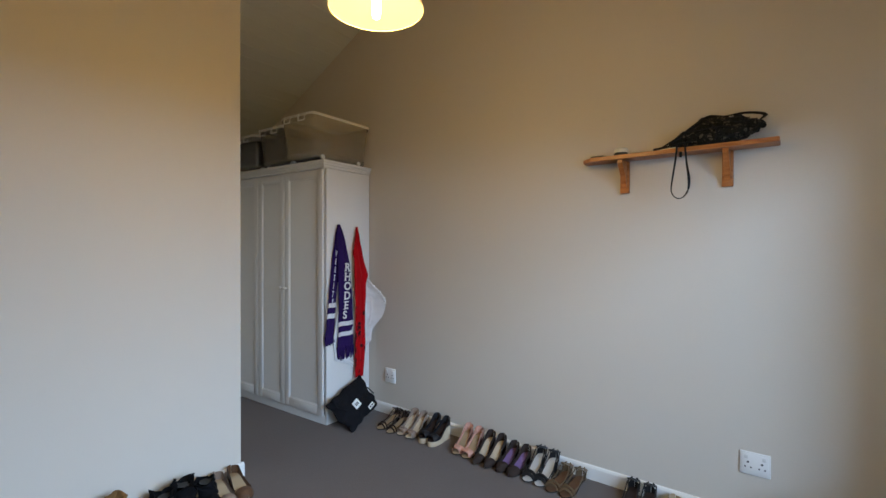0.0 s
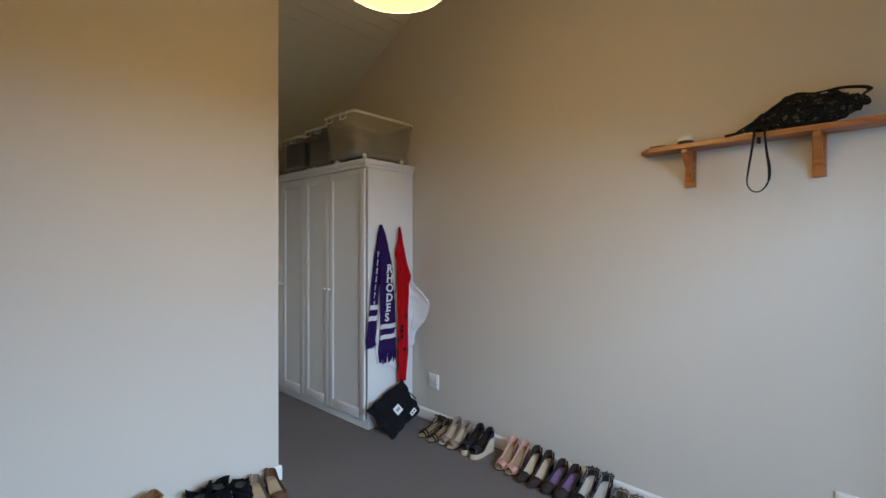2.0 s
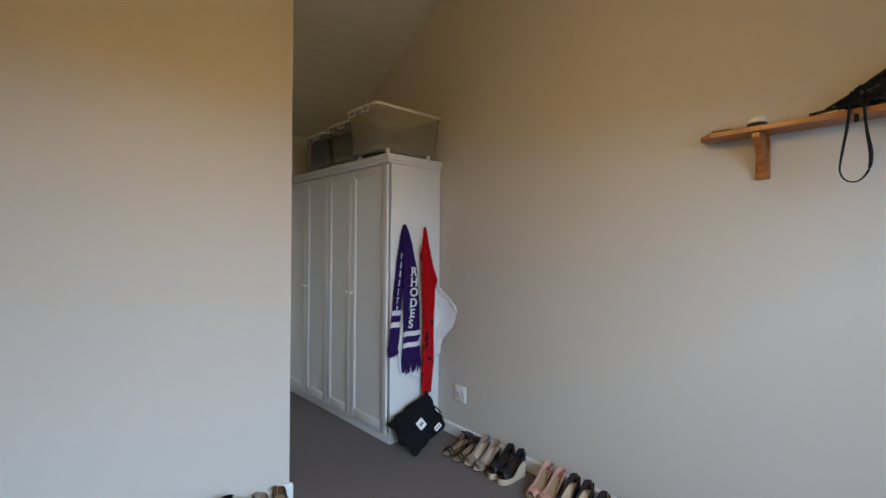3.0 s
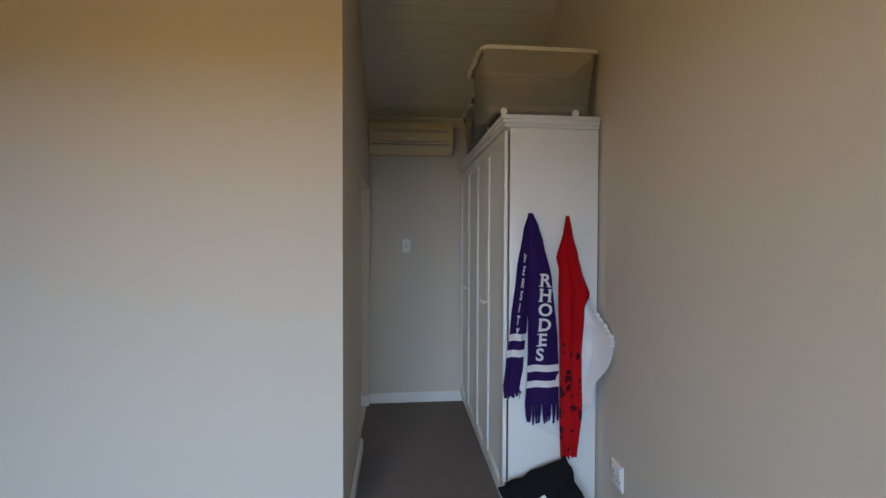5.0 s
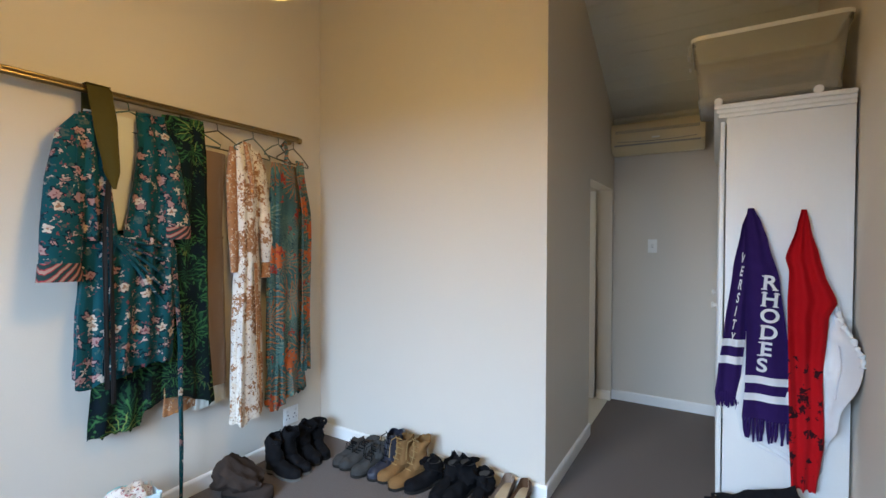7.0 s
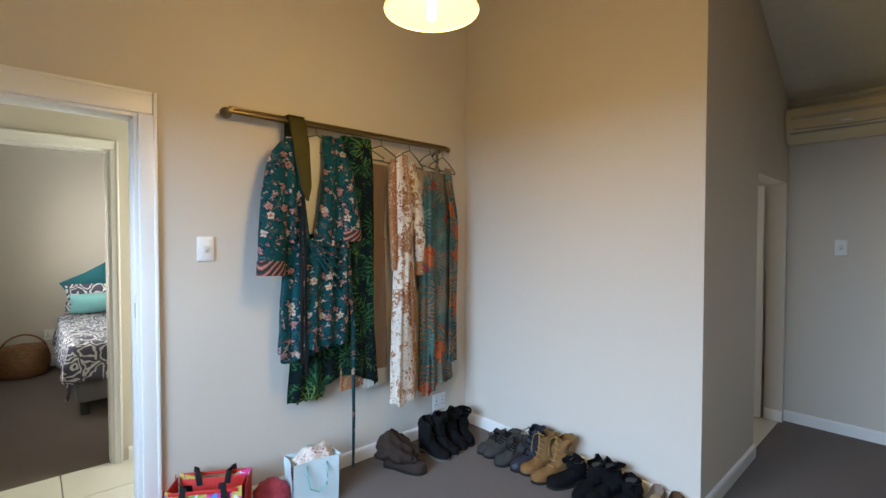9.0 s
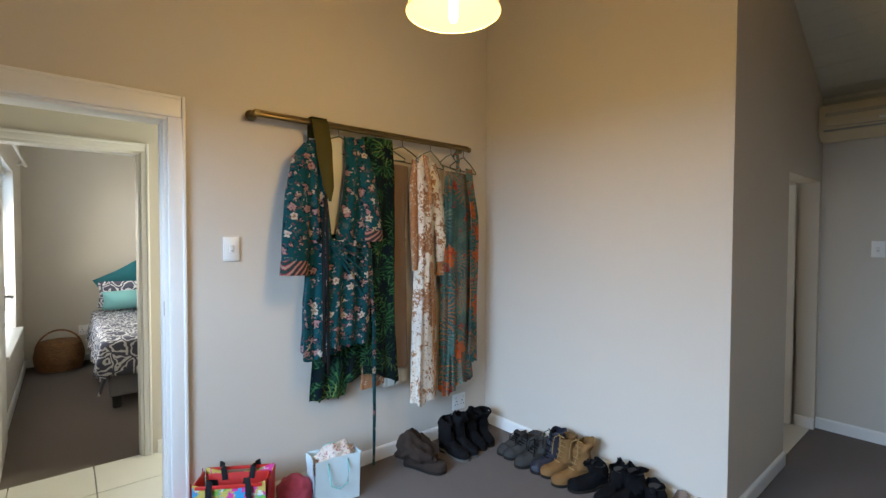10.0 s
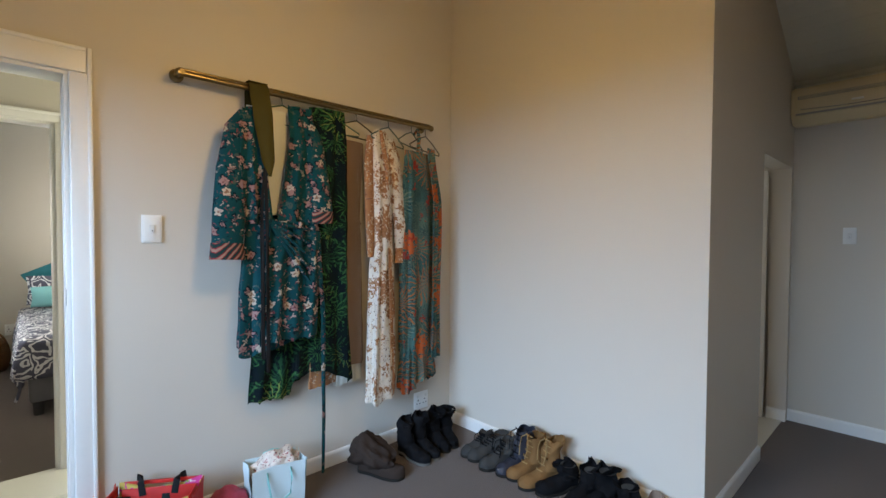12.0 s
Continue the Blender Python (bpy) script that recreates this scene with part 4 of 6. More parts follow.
red = thing("red_scarf", "bright red knitted scarf with small black flowers on a hook", "scarf", END.copy())
RS = [(1.578, 2.572, 2.592, 0.030), (1.50, 2.556, 2.606, 0.038), (1.36, 2.516, 2.640, 0.046), (1.30, 2.530, 2.655, 0.048), (1.17, 2.525, 2.700, 0.054), (1.10, 2.526, 2.672, 0.056), (0.85, 2.532, 2.655, 0.056), (0.55, 2.540, 2.665, 0.050), (0.31, 2.552, 2.640, 0.040)]
part("upper_length", sheet(RS, 0.92, 1.578, amp=0.010, waves=2.4), M_RED, red)
part("printed_end", sheet(RS, 0.31, 0.92, amp=0.010, waves=2.4, ragged=0.03), M_REDPRINT, red, "red end with black flowers")
wb = thing("cloth_bag", "white calico drawstring bag hanging behind the scarves", "bag", END.copy())
WB = [(1.16, 2.655, 2.700, 0.014), (1.08, 2.560, 2.716, 0.014), (1.02, 2.46, 2.740, 0.016), (0.96, 2.40, 2.760, 0.018), (0.90, 2.375, 2.756, 0.018), (0.66, 2.335, 2.705, 0.017), (0.50, 2.36, 2.676, 0.015), (0.42, 2.535, 2.665, 0.012), (0.37, 2.60, 2.64, 0.010)]
part("body", sheet(WB, 0.37, 1.16, amp=0.005, waves=4.0, cols=48, steps=64, slant=0.17, crease=0.034), M_CALICO, wb)
hem = []
for k in range(26):
    zz = 1.15 - 0.22 * k / 25
    lo, hi, o = lerp_rows(WB, zz)
    hem.append((hi - 0.004, o + 0.004 + 0.17 * max(0.0, math.sin(math.pi * ((zz - 0.37) / 0.79) ** 1.9)) ** 1.5, zz))
part("gathered_hem", tube(hem, [0.010 + 0.0045 * math.sin(k * 2.3) + 0.002 * math.sin(k * 5.1) for k in range(26)], 10), M_CALICO, wb, "gathered hem of the bag's mouth")
part("drawstring", tube([(2.700, 0.075, 0.99), (2.706, 0.085, 0.90), (2.696, 0.080, 0.82), (2.690, 0.075, 0.755)], 0.0035, 6), M_WKNIT, wb, "white cord")
part("drawstring", tube([(2.71, 0.024, 1.15), (2.735, 0.03, 1.06), (2.752, 0.034, 0.98), (2.745, 0.034, 0.92), (2.73, 0.03, 0.86)], 0.004, 6), M_WKNIT, wb, "white cord")

# ---- black tote bag on the floor ----
M_TOTE = paint("black_canvas", (0.010, 0.010, 0.012), 0.9, 0.35, 9, 400, 0.7, spec=0.12)
TOTE_AT = Vector((-2.80, 2.415, 0.0))
tote = thing("tote_bag", "slumped black canvas tote bag with white labels on the carpet", "bag", Matrix.Translation(TOTE_AT))
# a limp bag leaning on the wardrobe: top, low side, wall side and floor corners
T_TOP, T_LOW, T_WALL, T_FLOOR = [Vector(p) - TOTE_AT for p in ((-2.89, 2.565, 0.350), (-2.89, 2.215, 0.195), (-2.76, 2.640, 0.115), (-2.70, 2.30, 0.0))]
TE1, TE2 = (T_LOW - T_TOP).normalized(), (T_WALL - T_TOP).normalized()
TN = TE1.cross(TE2).normalized()
if TN.x < 0:
    TN = -TN


def tote_point(u, v, side):
    edge = max(0.0, (1 - abs(u) ** 3) * (1 - abs(v) ** 3)) ** 0.5
    a, c = (u + 1) / 2, (v + 1) / 2
    q = T_TOP.lerp(T_LOW, a).lerp(T_WALL.lerp(T_FLOOR, a), c)
    q += TN * (side * 0.045 * edge + 0.030 * noise.noise(Vector((u * 1.7, v * 1.7, side))) + 0.013 * noise.noise(Vector((u * 5, v * 5, side * 3))))
    q += TE1 * (0.022 * noise.noise(Vector((v * 2.6, 1.3, 0)))) + TE2 * (0.022 * noise.noise(Vector((u * 2.6, 4.3, 0))))
    q.z = max(0.002, q.z)
    return q


bm = bmesh.new()
nt = 26
for side in (1, -1):
    g = [[bm.verts.new(tote_point(-1 + 2 * i / nt, -1 + 2 * j / nt, side)) for i in range(nt + 1)] for j in range(nt + 1)]
    for a, b_ in zip(g, g[1:]):
        for i in range(nt):
            bm.faces.new((a[i], a[i + 1], b_[i + 1], b_[i]))
bmesh.ops.remove_doubles(bm, verts=bm.verts[:], dist=0.002)
bmesh.ops.recalc_face_normals(bm, faces=bm.faces[:])
part("body", bm, M_TOTE, tote, "", 80)
top_l, top_r = tote_point(0.5, -0.97, 0), tote_point(-0.5, -0.97, 0)
part("strap", tube([top_l, top_l + Vector((0.03, -0.05, 0.0)), tote_point(0.85, -0.5, 1) + TN * 0.012, tote_point(0.55, 0.0, 1) + TN * 0.012], 0.010, 8, flat=0.4), M_TOTE, tote)
part("strap", tube([top_r, top_r + Vector((0.03, 0.06, -0.03)), tote_point(-0.95, -0.1, 1) + TN * 0.015, tote_point(-0.98, 0.35, 1) + TN * 0.02], 0.010, 8, flat=0.4), M_TOTE, tote)
for u, v, w, h, rot in ((0.02, 0.08, 0.060, 0.060, 0), (-0.45, 0.70, 0.058, 0.030, 0)):
    c = tote_point(u, v, 1) + TN * 0.006
    ax = (-TE1 * 0.95 - TE2 * 0.1).normalized()
    ay = TN.cross(ax).normalized()
    mt = Matrix((( TN.x, ax.x, ay.x, c.x), (TN.y, ax.y, ay.y, c.y), (TN.z, ax.z, ay.z, c.z), (0, 0, 0, 1)))
    bm = box(-0.006, 0.002, -w / 2, w / 2, -h / 2, h / 2, 0.001)
    bm.transform(mt)
    tag = part("label", bm, M_CLIP, tote, "white sewn label")
    marks = [(-0.016, -0.008), (-0.004, 0.004), (0.008, 0.016)] if h > 0.05 else [(-0.02, -0.004), (0.002, 0.018)]
    bm = bmesh.new()
    for a, b_ in marks:
        add_box(bm, 0.0022, 0.0032, a, b_, -h * 0.18, h * 0.18)
    bm.transform(mt)
    part("mark", bm, M_DARK, tag, "dark printed mark")

# ---- clothes rail, hangers and garments ----
RY, RZ = Y_S + 0.10, 2.10
rail = thing("clothes_rail", "aged brass clothes rail fixed to the wall", "clothes rail", Matrix.Translation((-1.75, RY, RZ)))
part("rod", tube([(0.755, 0, 0), (-0.755, 0, 0)], 0.0135, 16), M_BRASS, rail)
part("back_rod", tube([(0.755, -0.012, 0.021), (-0.755, -0.012, 0.021)], 0.007, 10), M_BRASS, rail, "thin second rod")
for s in (1, -1):
    part("end_bracket", tube([(s * 0.745, -0.098, 0.012), (s * 0.745, -0.02, 0.012), (s * 0.745, 0.016, 0.004)], 0.012, 12), M_BRASS, rail)
    part("flange", lathe([(0, 0), (0.03, 0), (0.03, 0.006), (0.016, 0.012), (0, 0.014)], 24, Matrix.Translation((s * 0.745, -0.0995, 0.012)) @ pose(0, 0, 0, -90, 0, 0)), M_BRASS, rail)
    part("end_cap", lathe([(0, 0.016), (0.012, 0.014), (0.019, 0.006), (0.019, -0.006), (0.0145, -0.010)], 20, Matrix.Translation((s * 0.757, 0, 0)) @ pose(0, 0, 0, 0, s * 90, 0)), M_BRASS, rail)
M_HANG = paint("green_plastic_hanger", (0.055, 0.10, 0.085), 0.4, 0.1, 10, 90, 0)
M_HANGW = paint("wire_hanger", (0.10, 0.09, 0.07), 0.35, 0.1, 10, 90, 0, 0.8)


def hanger(x, yaw, mat, label, drop=0.0, span=0.2):
    th = thing("clothes_hanger", label, "hanger", Matrix.Translation((x, RY, RZ)) @ pose(0, 0, 0, 0, 0, yaw), "hangers on the rail")
    hook_path = [(0.018 * math.sin(radians(a)), 0, 0.002 + 0.0175 * math.cos(radians(a)) + 0.0) for a in range(-110, 130, 24)]
    part("hook", tube(hook_path + [(0.003, 0, -0.02), (0, 0, -0.05 - drop)], 0.0026, 8, up=(0, 1, 0)), mat, th)
    part("frame", tube([(0, 0, -0.05 - drop), (span * 0.5, 0, -0.085 - drop), (span, 0, -0.135 - drop), (span * 0.98, 0, -0.15 - drop), (0, 0, -0.15 - drop), (-span * 0.98, 0, -0.15 - drop), (-span, 0, -0.135 - drop), (-span * 0.5, 0, -0.085 - drop)], 0.0042, 8, True, up=(0, 1, 0)), mat, th)
    return th


def drape(profile, folds=7, amp=0.012, seed=0.0, n=72, steps=60, z0=None, z1=None, arc=(0, 360), sag=0.0):
    """A hanging garment's body: profile rows (z, centre x, half width, half depth, centre y)."""
    bm = bmesh.new()
    zs = [r[0] for r in profile]
    z0, z1 = z0 or min(zs), z1 or max(zs)
    full = arc[1] - arc[0] >= 360
    m = n if full else n + 1
    rings = []
    for i in range(steps + 1):
        t = i / steps
        ring = []
        for k in range(m):
            a = radians(arc[0] + (arc[1] - arc[0]) * k / n)
            z = z0 + (z1 - z0) * t
            cx, hw, hd, cy = lerp_rows(profile, z)
            dn = 1 - t
            w = amp * (0.25 + 0.75 * dn ** 0.7) * (math.sin(folds * a + seed + 0.8 * z) + 0.5 * math.sin(folds * 1.7 * a + 2.1 * seed - 2 * z)) + 0.004 * noise.noise(Vector((a * 3, z * 12, seed)))
            ca, sa = math.cos(a), math.sin(a)
            sx = math.copysign(abs(ca) ** 0.75, ca)
            sy = math.copysign(abs(sa) ** 0.75, sa)
            zz = z - sag * (1 - t) * (0.5 + 0.5 * math.sin(2 * a + seed)) + 0.5 * amp * dn * math.sin(folds * a + seed)
            ring.append(bm.verts.new((cx + sx * hw + ca * w, cy + sy * hd + sa * w, zz)))
        rings.append(ring)
    for p, q in zip(rings, rings[1:]):
        for k in range(n if full else m - 1):
            bm.faces.new((p[k], p[(k + 1) % m], q[(k + 1) % m], q[k]))
    return bm


GY = 0.0   # garments hang from the rail: local origin on the rail

M_TEAL = print_cloth("teal_flower_print", (0.0045, 0.050, 0.060), [((0.002, 0.016, 0.024), 14, 0.40, 0.05), ((0.16, 0.045, 0.05), 30, 0.20, 0.05), ((0.05, 0.075, 0.07), 22, 0.26, 0.06), ((0.27, 0.155, 0.145), 14, 0.28, 0.04), ((0.12, 0.035, 0.04), 14, 0.10, 0.02), ((0.42, 0.35, 0.28), 12.5, 0.25, 0.03), ((0.20, 0.11, 0.07), 12.5, 0.11, 0.02), ((0.34, 0.25, 0.22), 23, 0.18, 0.05)])


def stripe_cloth(name, c0, c1, c2, scale):
    """Slanting woven stripes in three colours."""
    m, n, li, b = nodes_of(name)
    tc, wv, cr = n.new("ShaderNodeTexCoord"), n.new("ShaderNodeTexWave"), n.new("ShaderNodeValToRGB")
    wv.bands_direction = "DIAGONAL"
    wv.inputs["Scale"].default_value, wv.inputs["Distortion"].default_value = scale, 1.5
    cr.color_ramp.interpolation = "CONSTANT"
    cr.color_ramp.elements[0].color, cr.color_ramp.elements[1].color = (*c0, 1), (*c1, 1)
    cr.color_ramp.elements[1].position = 0.45
    e = cr.color_ramp.elements.new(0.78)
    e.color = (*c2, 1)
    li.new(tc.outputs["Object"], wv.inputs["Vector"])
    li.new(wv.outputs[0], cr.inputs[0])
    li.new(cr.outputs[0], b.inputs["Base Color"])
    b.inputs["Roughness"].default_value, b.inputs["Specular IOR Level"].default_value = 0.88, 0.1
    return m


M_CUFF = stripe_cloth("striped_cuff_print", (0.016, 0.035, 0.035), (0.24, 0.03, 0.035), (0.30, 0.18, 0.14), 17.0)
M_PALM = print_cloth("palm_leaf_print", (0.003, 0.008, 0.008), [((0.003, 0.008, 0.008), 6.0, 0.34, 0.10), ((0.003, 0.007, 0.010), 9.0, 0.30, 0.08), ((0.10, 0.13, 0.03), 8.0, 0.12, 0.08)], streak=[((0.005, 0.018, 0.011), 5.6, 17, 0.0), ((0.012, 0.050, 0.022), 4.4, 17, 0.30), ((0.032, 0.100, 0.032), 5.2, 14, 0.55), ((0.14, 0.18, 0.045), 3.6, 15, 0.92)])
M_SUEDE = paint("brown_suede", (0.20, 0.125, 0.075), 0.95, 0.16, 7, 300, 0.6, sheen=0.4)
M_PAIS = print_cloth("rust_paisley_print", (0.66, 0.61, 0.54), [((0.30, 0.15, 0.075), 5.2, 0.52, 0.16), ((0.30, 0.15, 0.075), 14, 0.34, 0.09), ((0.58, 0.49, 0.38), 50, 0.33, 0.05), ((0.10, 0.042, 0.028), 47, 0.22, 0.05), ((0.60, 0.53, 0.43), 21, 0.15, 0.05)])
M_PAISB = print_cloth("rust_border_print", (0.34, 0.165, 0.08), [((0.60, 0.50, 0.38), 44, 0.30, 0.07), ((0.13, 0.05, 0.035), 52, 0.22, 0.05), ((0.50, 0.22, 0.06), 30, 0.20, 0.05)])
M_JUNGLE = print_cloth("teal_orange_print", (0.060, 0.135, 0.125), [((0.42, 0.10, 0.03), 4.6, 0.31, 0.16), ((0.30, 0.035, 0.025), 7.5, 0.20, 0.10), ((0.012, 0.03, 0.04), 24, 0.16, 0.08)], streak=[((0.15, 0.21, 0.165), 5.0, 25, 0.1), ((0.012, 0.045, 0.055), 7.0, 29, 0.5), ((0.36, 0.13, 0.05), 3.6, 21, 0.55), ((0.010, 0.03, 0.04), 9.0, 31, 0.75)])
M_OLIVE = paint("olive_velvet", (0.060, 0.050, 0.014), 0.9, 0.2, 10, 300, 0.5, spec=0.1)
M_CREAM = paint("cream_lining", (0.60, 0.60, 0.54), 0.9, 0.06, 8, 300, 0.4)


def garment(name, x, label, category, yaw=0.0):
    return thing(name, label, category, Matrix.Translation((x, RY, RZ)) @ pose(0, 0, 0, 0, 0, yaw), "garments on the rail")


def sleeve(path, radii, flat=0.55):
    bm = tube(path, radii, 20, flat=flat, up=(0, 1, 0))
    for v in bm.verts:
        v.co += Vector((0.006 * noise.noise(v.co * 16), 0.012 * noise.noise(v.co * 13 + Vector((4, 0, 0))), 0))
    return bm


# teal flowered wrap dress (local x to the right of the wall as one faces it is -x)
hanger(-1.47, 4, M_HANG, "dark green plastic hanger under a teal dress")
dr = garment("wrap_dress", -1.44, "teal flower-print wrap dress with wide sleeves on a hanger", "dress", 4)
prof = [(-1.27, -0.005, 0.218, 0.050, 0.02), (-1.0, 0.0, 0.205, 0.048, 0.02), (-0.70, 0.01, 0.165, 0.045, 0.02), (-0.45, 0.0, 0.175, 0.05, 0.02), (-0.22, 0.0, 0.190, 0.045, 0.02), (-0.12, 0.0, 0.165, 0.030, 0.015)]
part("skirt", drape(prof, 7, 0.016, 0.4, z0=-1.27, z1=-0.64, sag=0.05), M_TEAL, dr)
# bodice: back all round, front left open in a deep neck
part("bodice", drape(prof, 6, 0.006, 1.0, z0=-0.645, z1=-0.10, arc=(122, 425)), M_TEAL, dr)
part("lining", drape([(z, cx, hw * 0.93, hd * 0.4, cy - 0.022) for z, cx, hw, hd, cy in prof], 5, 0.004, 1.0, z0=-0.62, z1=-0.085), M_CREAM, dr, "cream lining inside the open neck")
part("front_panel", sheet([(-0.67, -0.190, 0.035, 0.066), (-0.42, -0.200, 0.004, 0.076), (-0.22, -0.198, -0.030, 0.064), (-0.050, -0.185, -0.045, 0.030)], -0.67, -0.050, amp=0.010, waves=2.2, crease=0.016), M_TEAL, dr)
part("front_panel", sheet([(-0.67, 0.055, 0.205, 0.062), (-0.42, 0.085, 0.215, 0.068), (-0.22, 0.075, 0.215, 0.056), (-0.11, 0.070, 0.190, 0.030)], -0.67, -0.11, amp=0.009, waves=2.0, phase=1.0, crease=0.016), M_TEAL, dr)
sl = part("sleeve", sleeve([(0.155, 0.015, -0.15), (0.200, 0.02, -0.22), (0.235, 0.03, -0.42), (0.262, 0.045, -0.62), (0.272, 0.05, -0.77)], [0.055, 0.07, 0.078, 0.076, 0.074]), M_TEAL, dr)
part("cuff", sleeve([(0.2725, 0.05, -0.765), (0.275, 0.052, -0.842)], [0.0765, 0.079]), M_CUFF, sl, "red striped cuff")
part("wrap_front", sheet([(-1.31, -0.175, 0.140, 0.092), (-1.0, -0.195, 0.120, 0.088), (-0.66, -0.190, 0.075, 0.078)], -1.27, -0.655, amp=0.013, waves=3.2, phase=0.6, ragged=0.05, cols=40, crease=0.018), M_TEAL, dr, "overlapping front of the wrap skirt")
for k in range(5):
    part("gather", tube([(0.075, 0.082, -0.655 - 0.006 * k), (0.0, 0.094, -0.675 - 0.028 * k), (-0.085, 0.096, -0.69 - 0.055 * k), (-0.16, 0.088, -0.70 - 0.075 * k)], [0.010, 0.012, 0.010, 0.003], 8, flat=0.8), M_TEAL, dr)
sl = part("sleeve", sleeve([(-0.155, 0.015, -0.09), (-0.182, 0.05, -0.22), (-0.200, 0.075, -0.42), (-0.214, 0.080, -0.60)], [0.045, 0.055, 0.058, 0.060]), M_TEAL, dr)
part("cuff", sleeve([(-0.214, 0.080, -0.598), (-0.218, 0.080, -0.662)], [0.0612, 0.0625]), M_CUFF, sl, "red striped cuff")
part("sash", sheet([(-2.03, -0.222, -0.206, 0.085), (-1.7, -0.228, -0.206, 0.09), (-1.2, -0.224, -0.200, 0.095), (-0.70, -0.205, -0.175, 0.080), (-0.64, -0.17, -0.13, 0.072)], -2.03, -0.64, amp=0.004, waves=1.0, cols=6, steps=60), M_TEAL, dr, "long narrow sash")
for dx, ln in ((0.0, -1.40), (0.026, -1.33)):
    part("ribbon", sheet([(ln, 0.092 + dx, 0.112 + dx, 0.104), (-0.95, 0.098 + dx, 0.116 + dx, 0.112), (-0.62, 0.096 + dx, 0.112 + dx, 0.100), (-0.40, 0.104 + dx * 0.3, 0.116 + dx * 0.3, 0.102)], ln, -0.40, amp=0.005, waves=0.7, phase=dx * 90, cols=6, thick=0.002), M_BLACKC, dr, "dark hanging ribbon")
ol = thing("belt", "broad olive velvet belt slung over the rail", "belt", Matrix.Translation((-1.335, RY, RZ)))
part("front_length", sheet([(-0.44, -0.030, -0.015, 0.112), (-0.36, -0.048, 0.018, 0.108), (-0.15, -0.05, 0.045, 0.085), (0.0, -0.052, 0.046, 0.036), (0.022, -0.050, 0.046, 0.022)], -0.44, 0.024, amp=0.003, waves=1.0, cols=10), M_OLIVE, ol)
part("over_rail", box(-0.051, 0.045, -0.030, 0.024, 0.0285, 0.0335, 0.002), M_OLIVE, ol)
part("back_length", sheet([(-0.30, -0.045, 0.04, -0.045), (0.02, -0.050, 0.044, -0.03)], -0.30, 0.02, amp=0.003, waves=1.0, cols=10), M_OLIVE, ol)

hanger(-1.72, -9, M_HANG, "dark green plastic hanger under a leaf-print dress")
gd = garment("leaf_print_dress", -1.70, "dark green palm-leaf print long dress on a hanger", "dress", -9)
part("body", drape([(-1.48, 0.02, 0.180, 0.040, -0.01), (-1.2, 0.02, 0.165, 0.04, -0.01), (-0.7, 0.01, 0.145, 0.045, 0.0), (-0.2, -0.02, 0.105, 0.045, 0.012), (-0.03, -0.02, 0.095, 0.025, 0.012)], 8, 0.016, 2.0, sag=0.10), M_PALM, gd)
part("train", sheet([(-1.60, 0.19, 0.40, 0.02), (-1.3, 0.16, 0.38, 0.02), (-1.0, 0.14, 0.30, 0.02)], -1.60, -1.0, amp=0.012, waves=2.2, ragged=0.06), M_PALM, gd, "dark green hem hanging lower")

hanger(-1.92, 12, M_HANGW, "dark wire hanger under a suede dress", 0.0)
bd = garment("suede_dress", -1.90, "plain brown suede sleeveless dress with a pale underskirt", "dress", 10)
part("body", drape([(-1.50, 0.0, 0.115, 0.026, -0.048), (-0.8, 0.0, 0.10, 0.026, -0.048), (-0.62, 0.0, 0.090, 0.024, -0.048), (-0.17, 0.0, 0.10, 0.022, -0.03)], 4, 0.007, 1.2), M_SUEDE, bd)
part("waist_seam", drape([(-0.66, 0.0, 0.097, 0.030, -0.048), (-0.645, 0.0, 0.097, 0.030, -0.048)], 4, 0.002, 1.2, steps=2), M_SUEDE, bd)
part("underskirt", drape([(-1.60, 0.0, 0.105, 0.024, -0.05), (-1.46, 0.0, 0.10, 0.022, -0.05)], 6, 0.006, 0.4, steps=8), M_CREAM, bd, "pale cotton underskirt")
part("hem", drape([(-1.575, 0.175, 0.105, 0.018, -0.055), (-1.40, 0.175, 0.10, 0.016, -0.055)], 6, 0.005, 0.9, steps=8), M_PAISB, bd, "rust patterned hem")

hanger(-2.15, 24, M_HANG, "dark green plastic hanger under a paisley dress", 0.0)
pd = garment("paisley_dress", -2.07, "white and rust paisley long dress with gathered cuffs", "dress", 26)
prof = [(-1.70, 0.015, 0.125, 0.055, 0.03), (-1.2, 0.01, 0.105, 0.05, 0.03), (-0.80, 0.0, 0.085, 0.045, 0.03), (-0.4, 0.0, 0.095, 0.05, 0.03), (-0.14, 0.0, 0.095, 0.03, 0.02), (-0.09, 0.0, 0.06, 0.022, 0.02)]
part("skirt", drape(prof, 6, 0.016, 0.2, z0=-1.70, z1=-0.80, sag=0.03), M_PAIS, pd)
part("bodice", drape(prof, 5, 0.006, 0.7, z0=-0.805, z1=-0.09), M_PAIS, pd)
part("border_band", sheet([(-1.70, -0.045, 0.02, 0.098), (-1.2, -0.035, 0.02, 0.092), (-0.80, -0.02, 0.02, 0.083)], -1.70, -0.80, amp=0.006, waves=1.5, cols=10), M_PAISB, pd, "rust patterned band")
part("frill", tube([(0.045, 0.045, -0.10), (0.055, 0.07, -0.20), (0.045, 0.085, -0.32), (0.03, 0.085, -0.42)], [0.010, 0.014, 0.014, 0.008], 10), M_PAISB, pd, "gathered neck frill")
sl = part("sleeve", sleeve([(-0.075, 0.03, -0.13), (-0.105, 0.05, -0.24), (-0.125, 0.075, -0.45), (-0.14, 0.09, -0.66), (-0.142, 0.09, -0.80)], [0.05, 0.066, 0.070, 0.074, 0.055]), M_PAIS, pd)
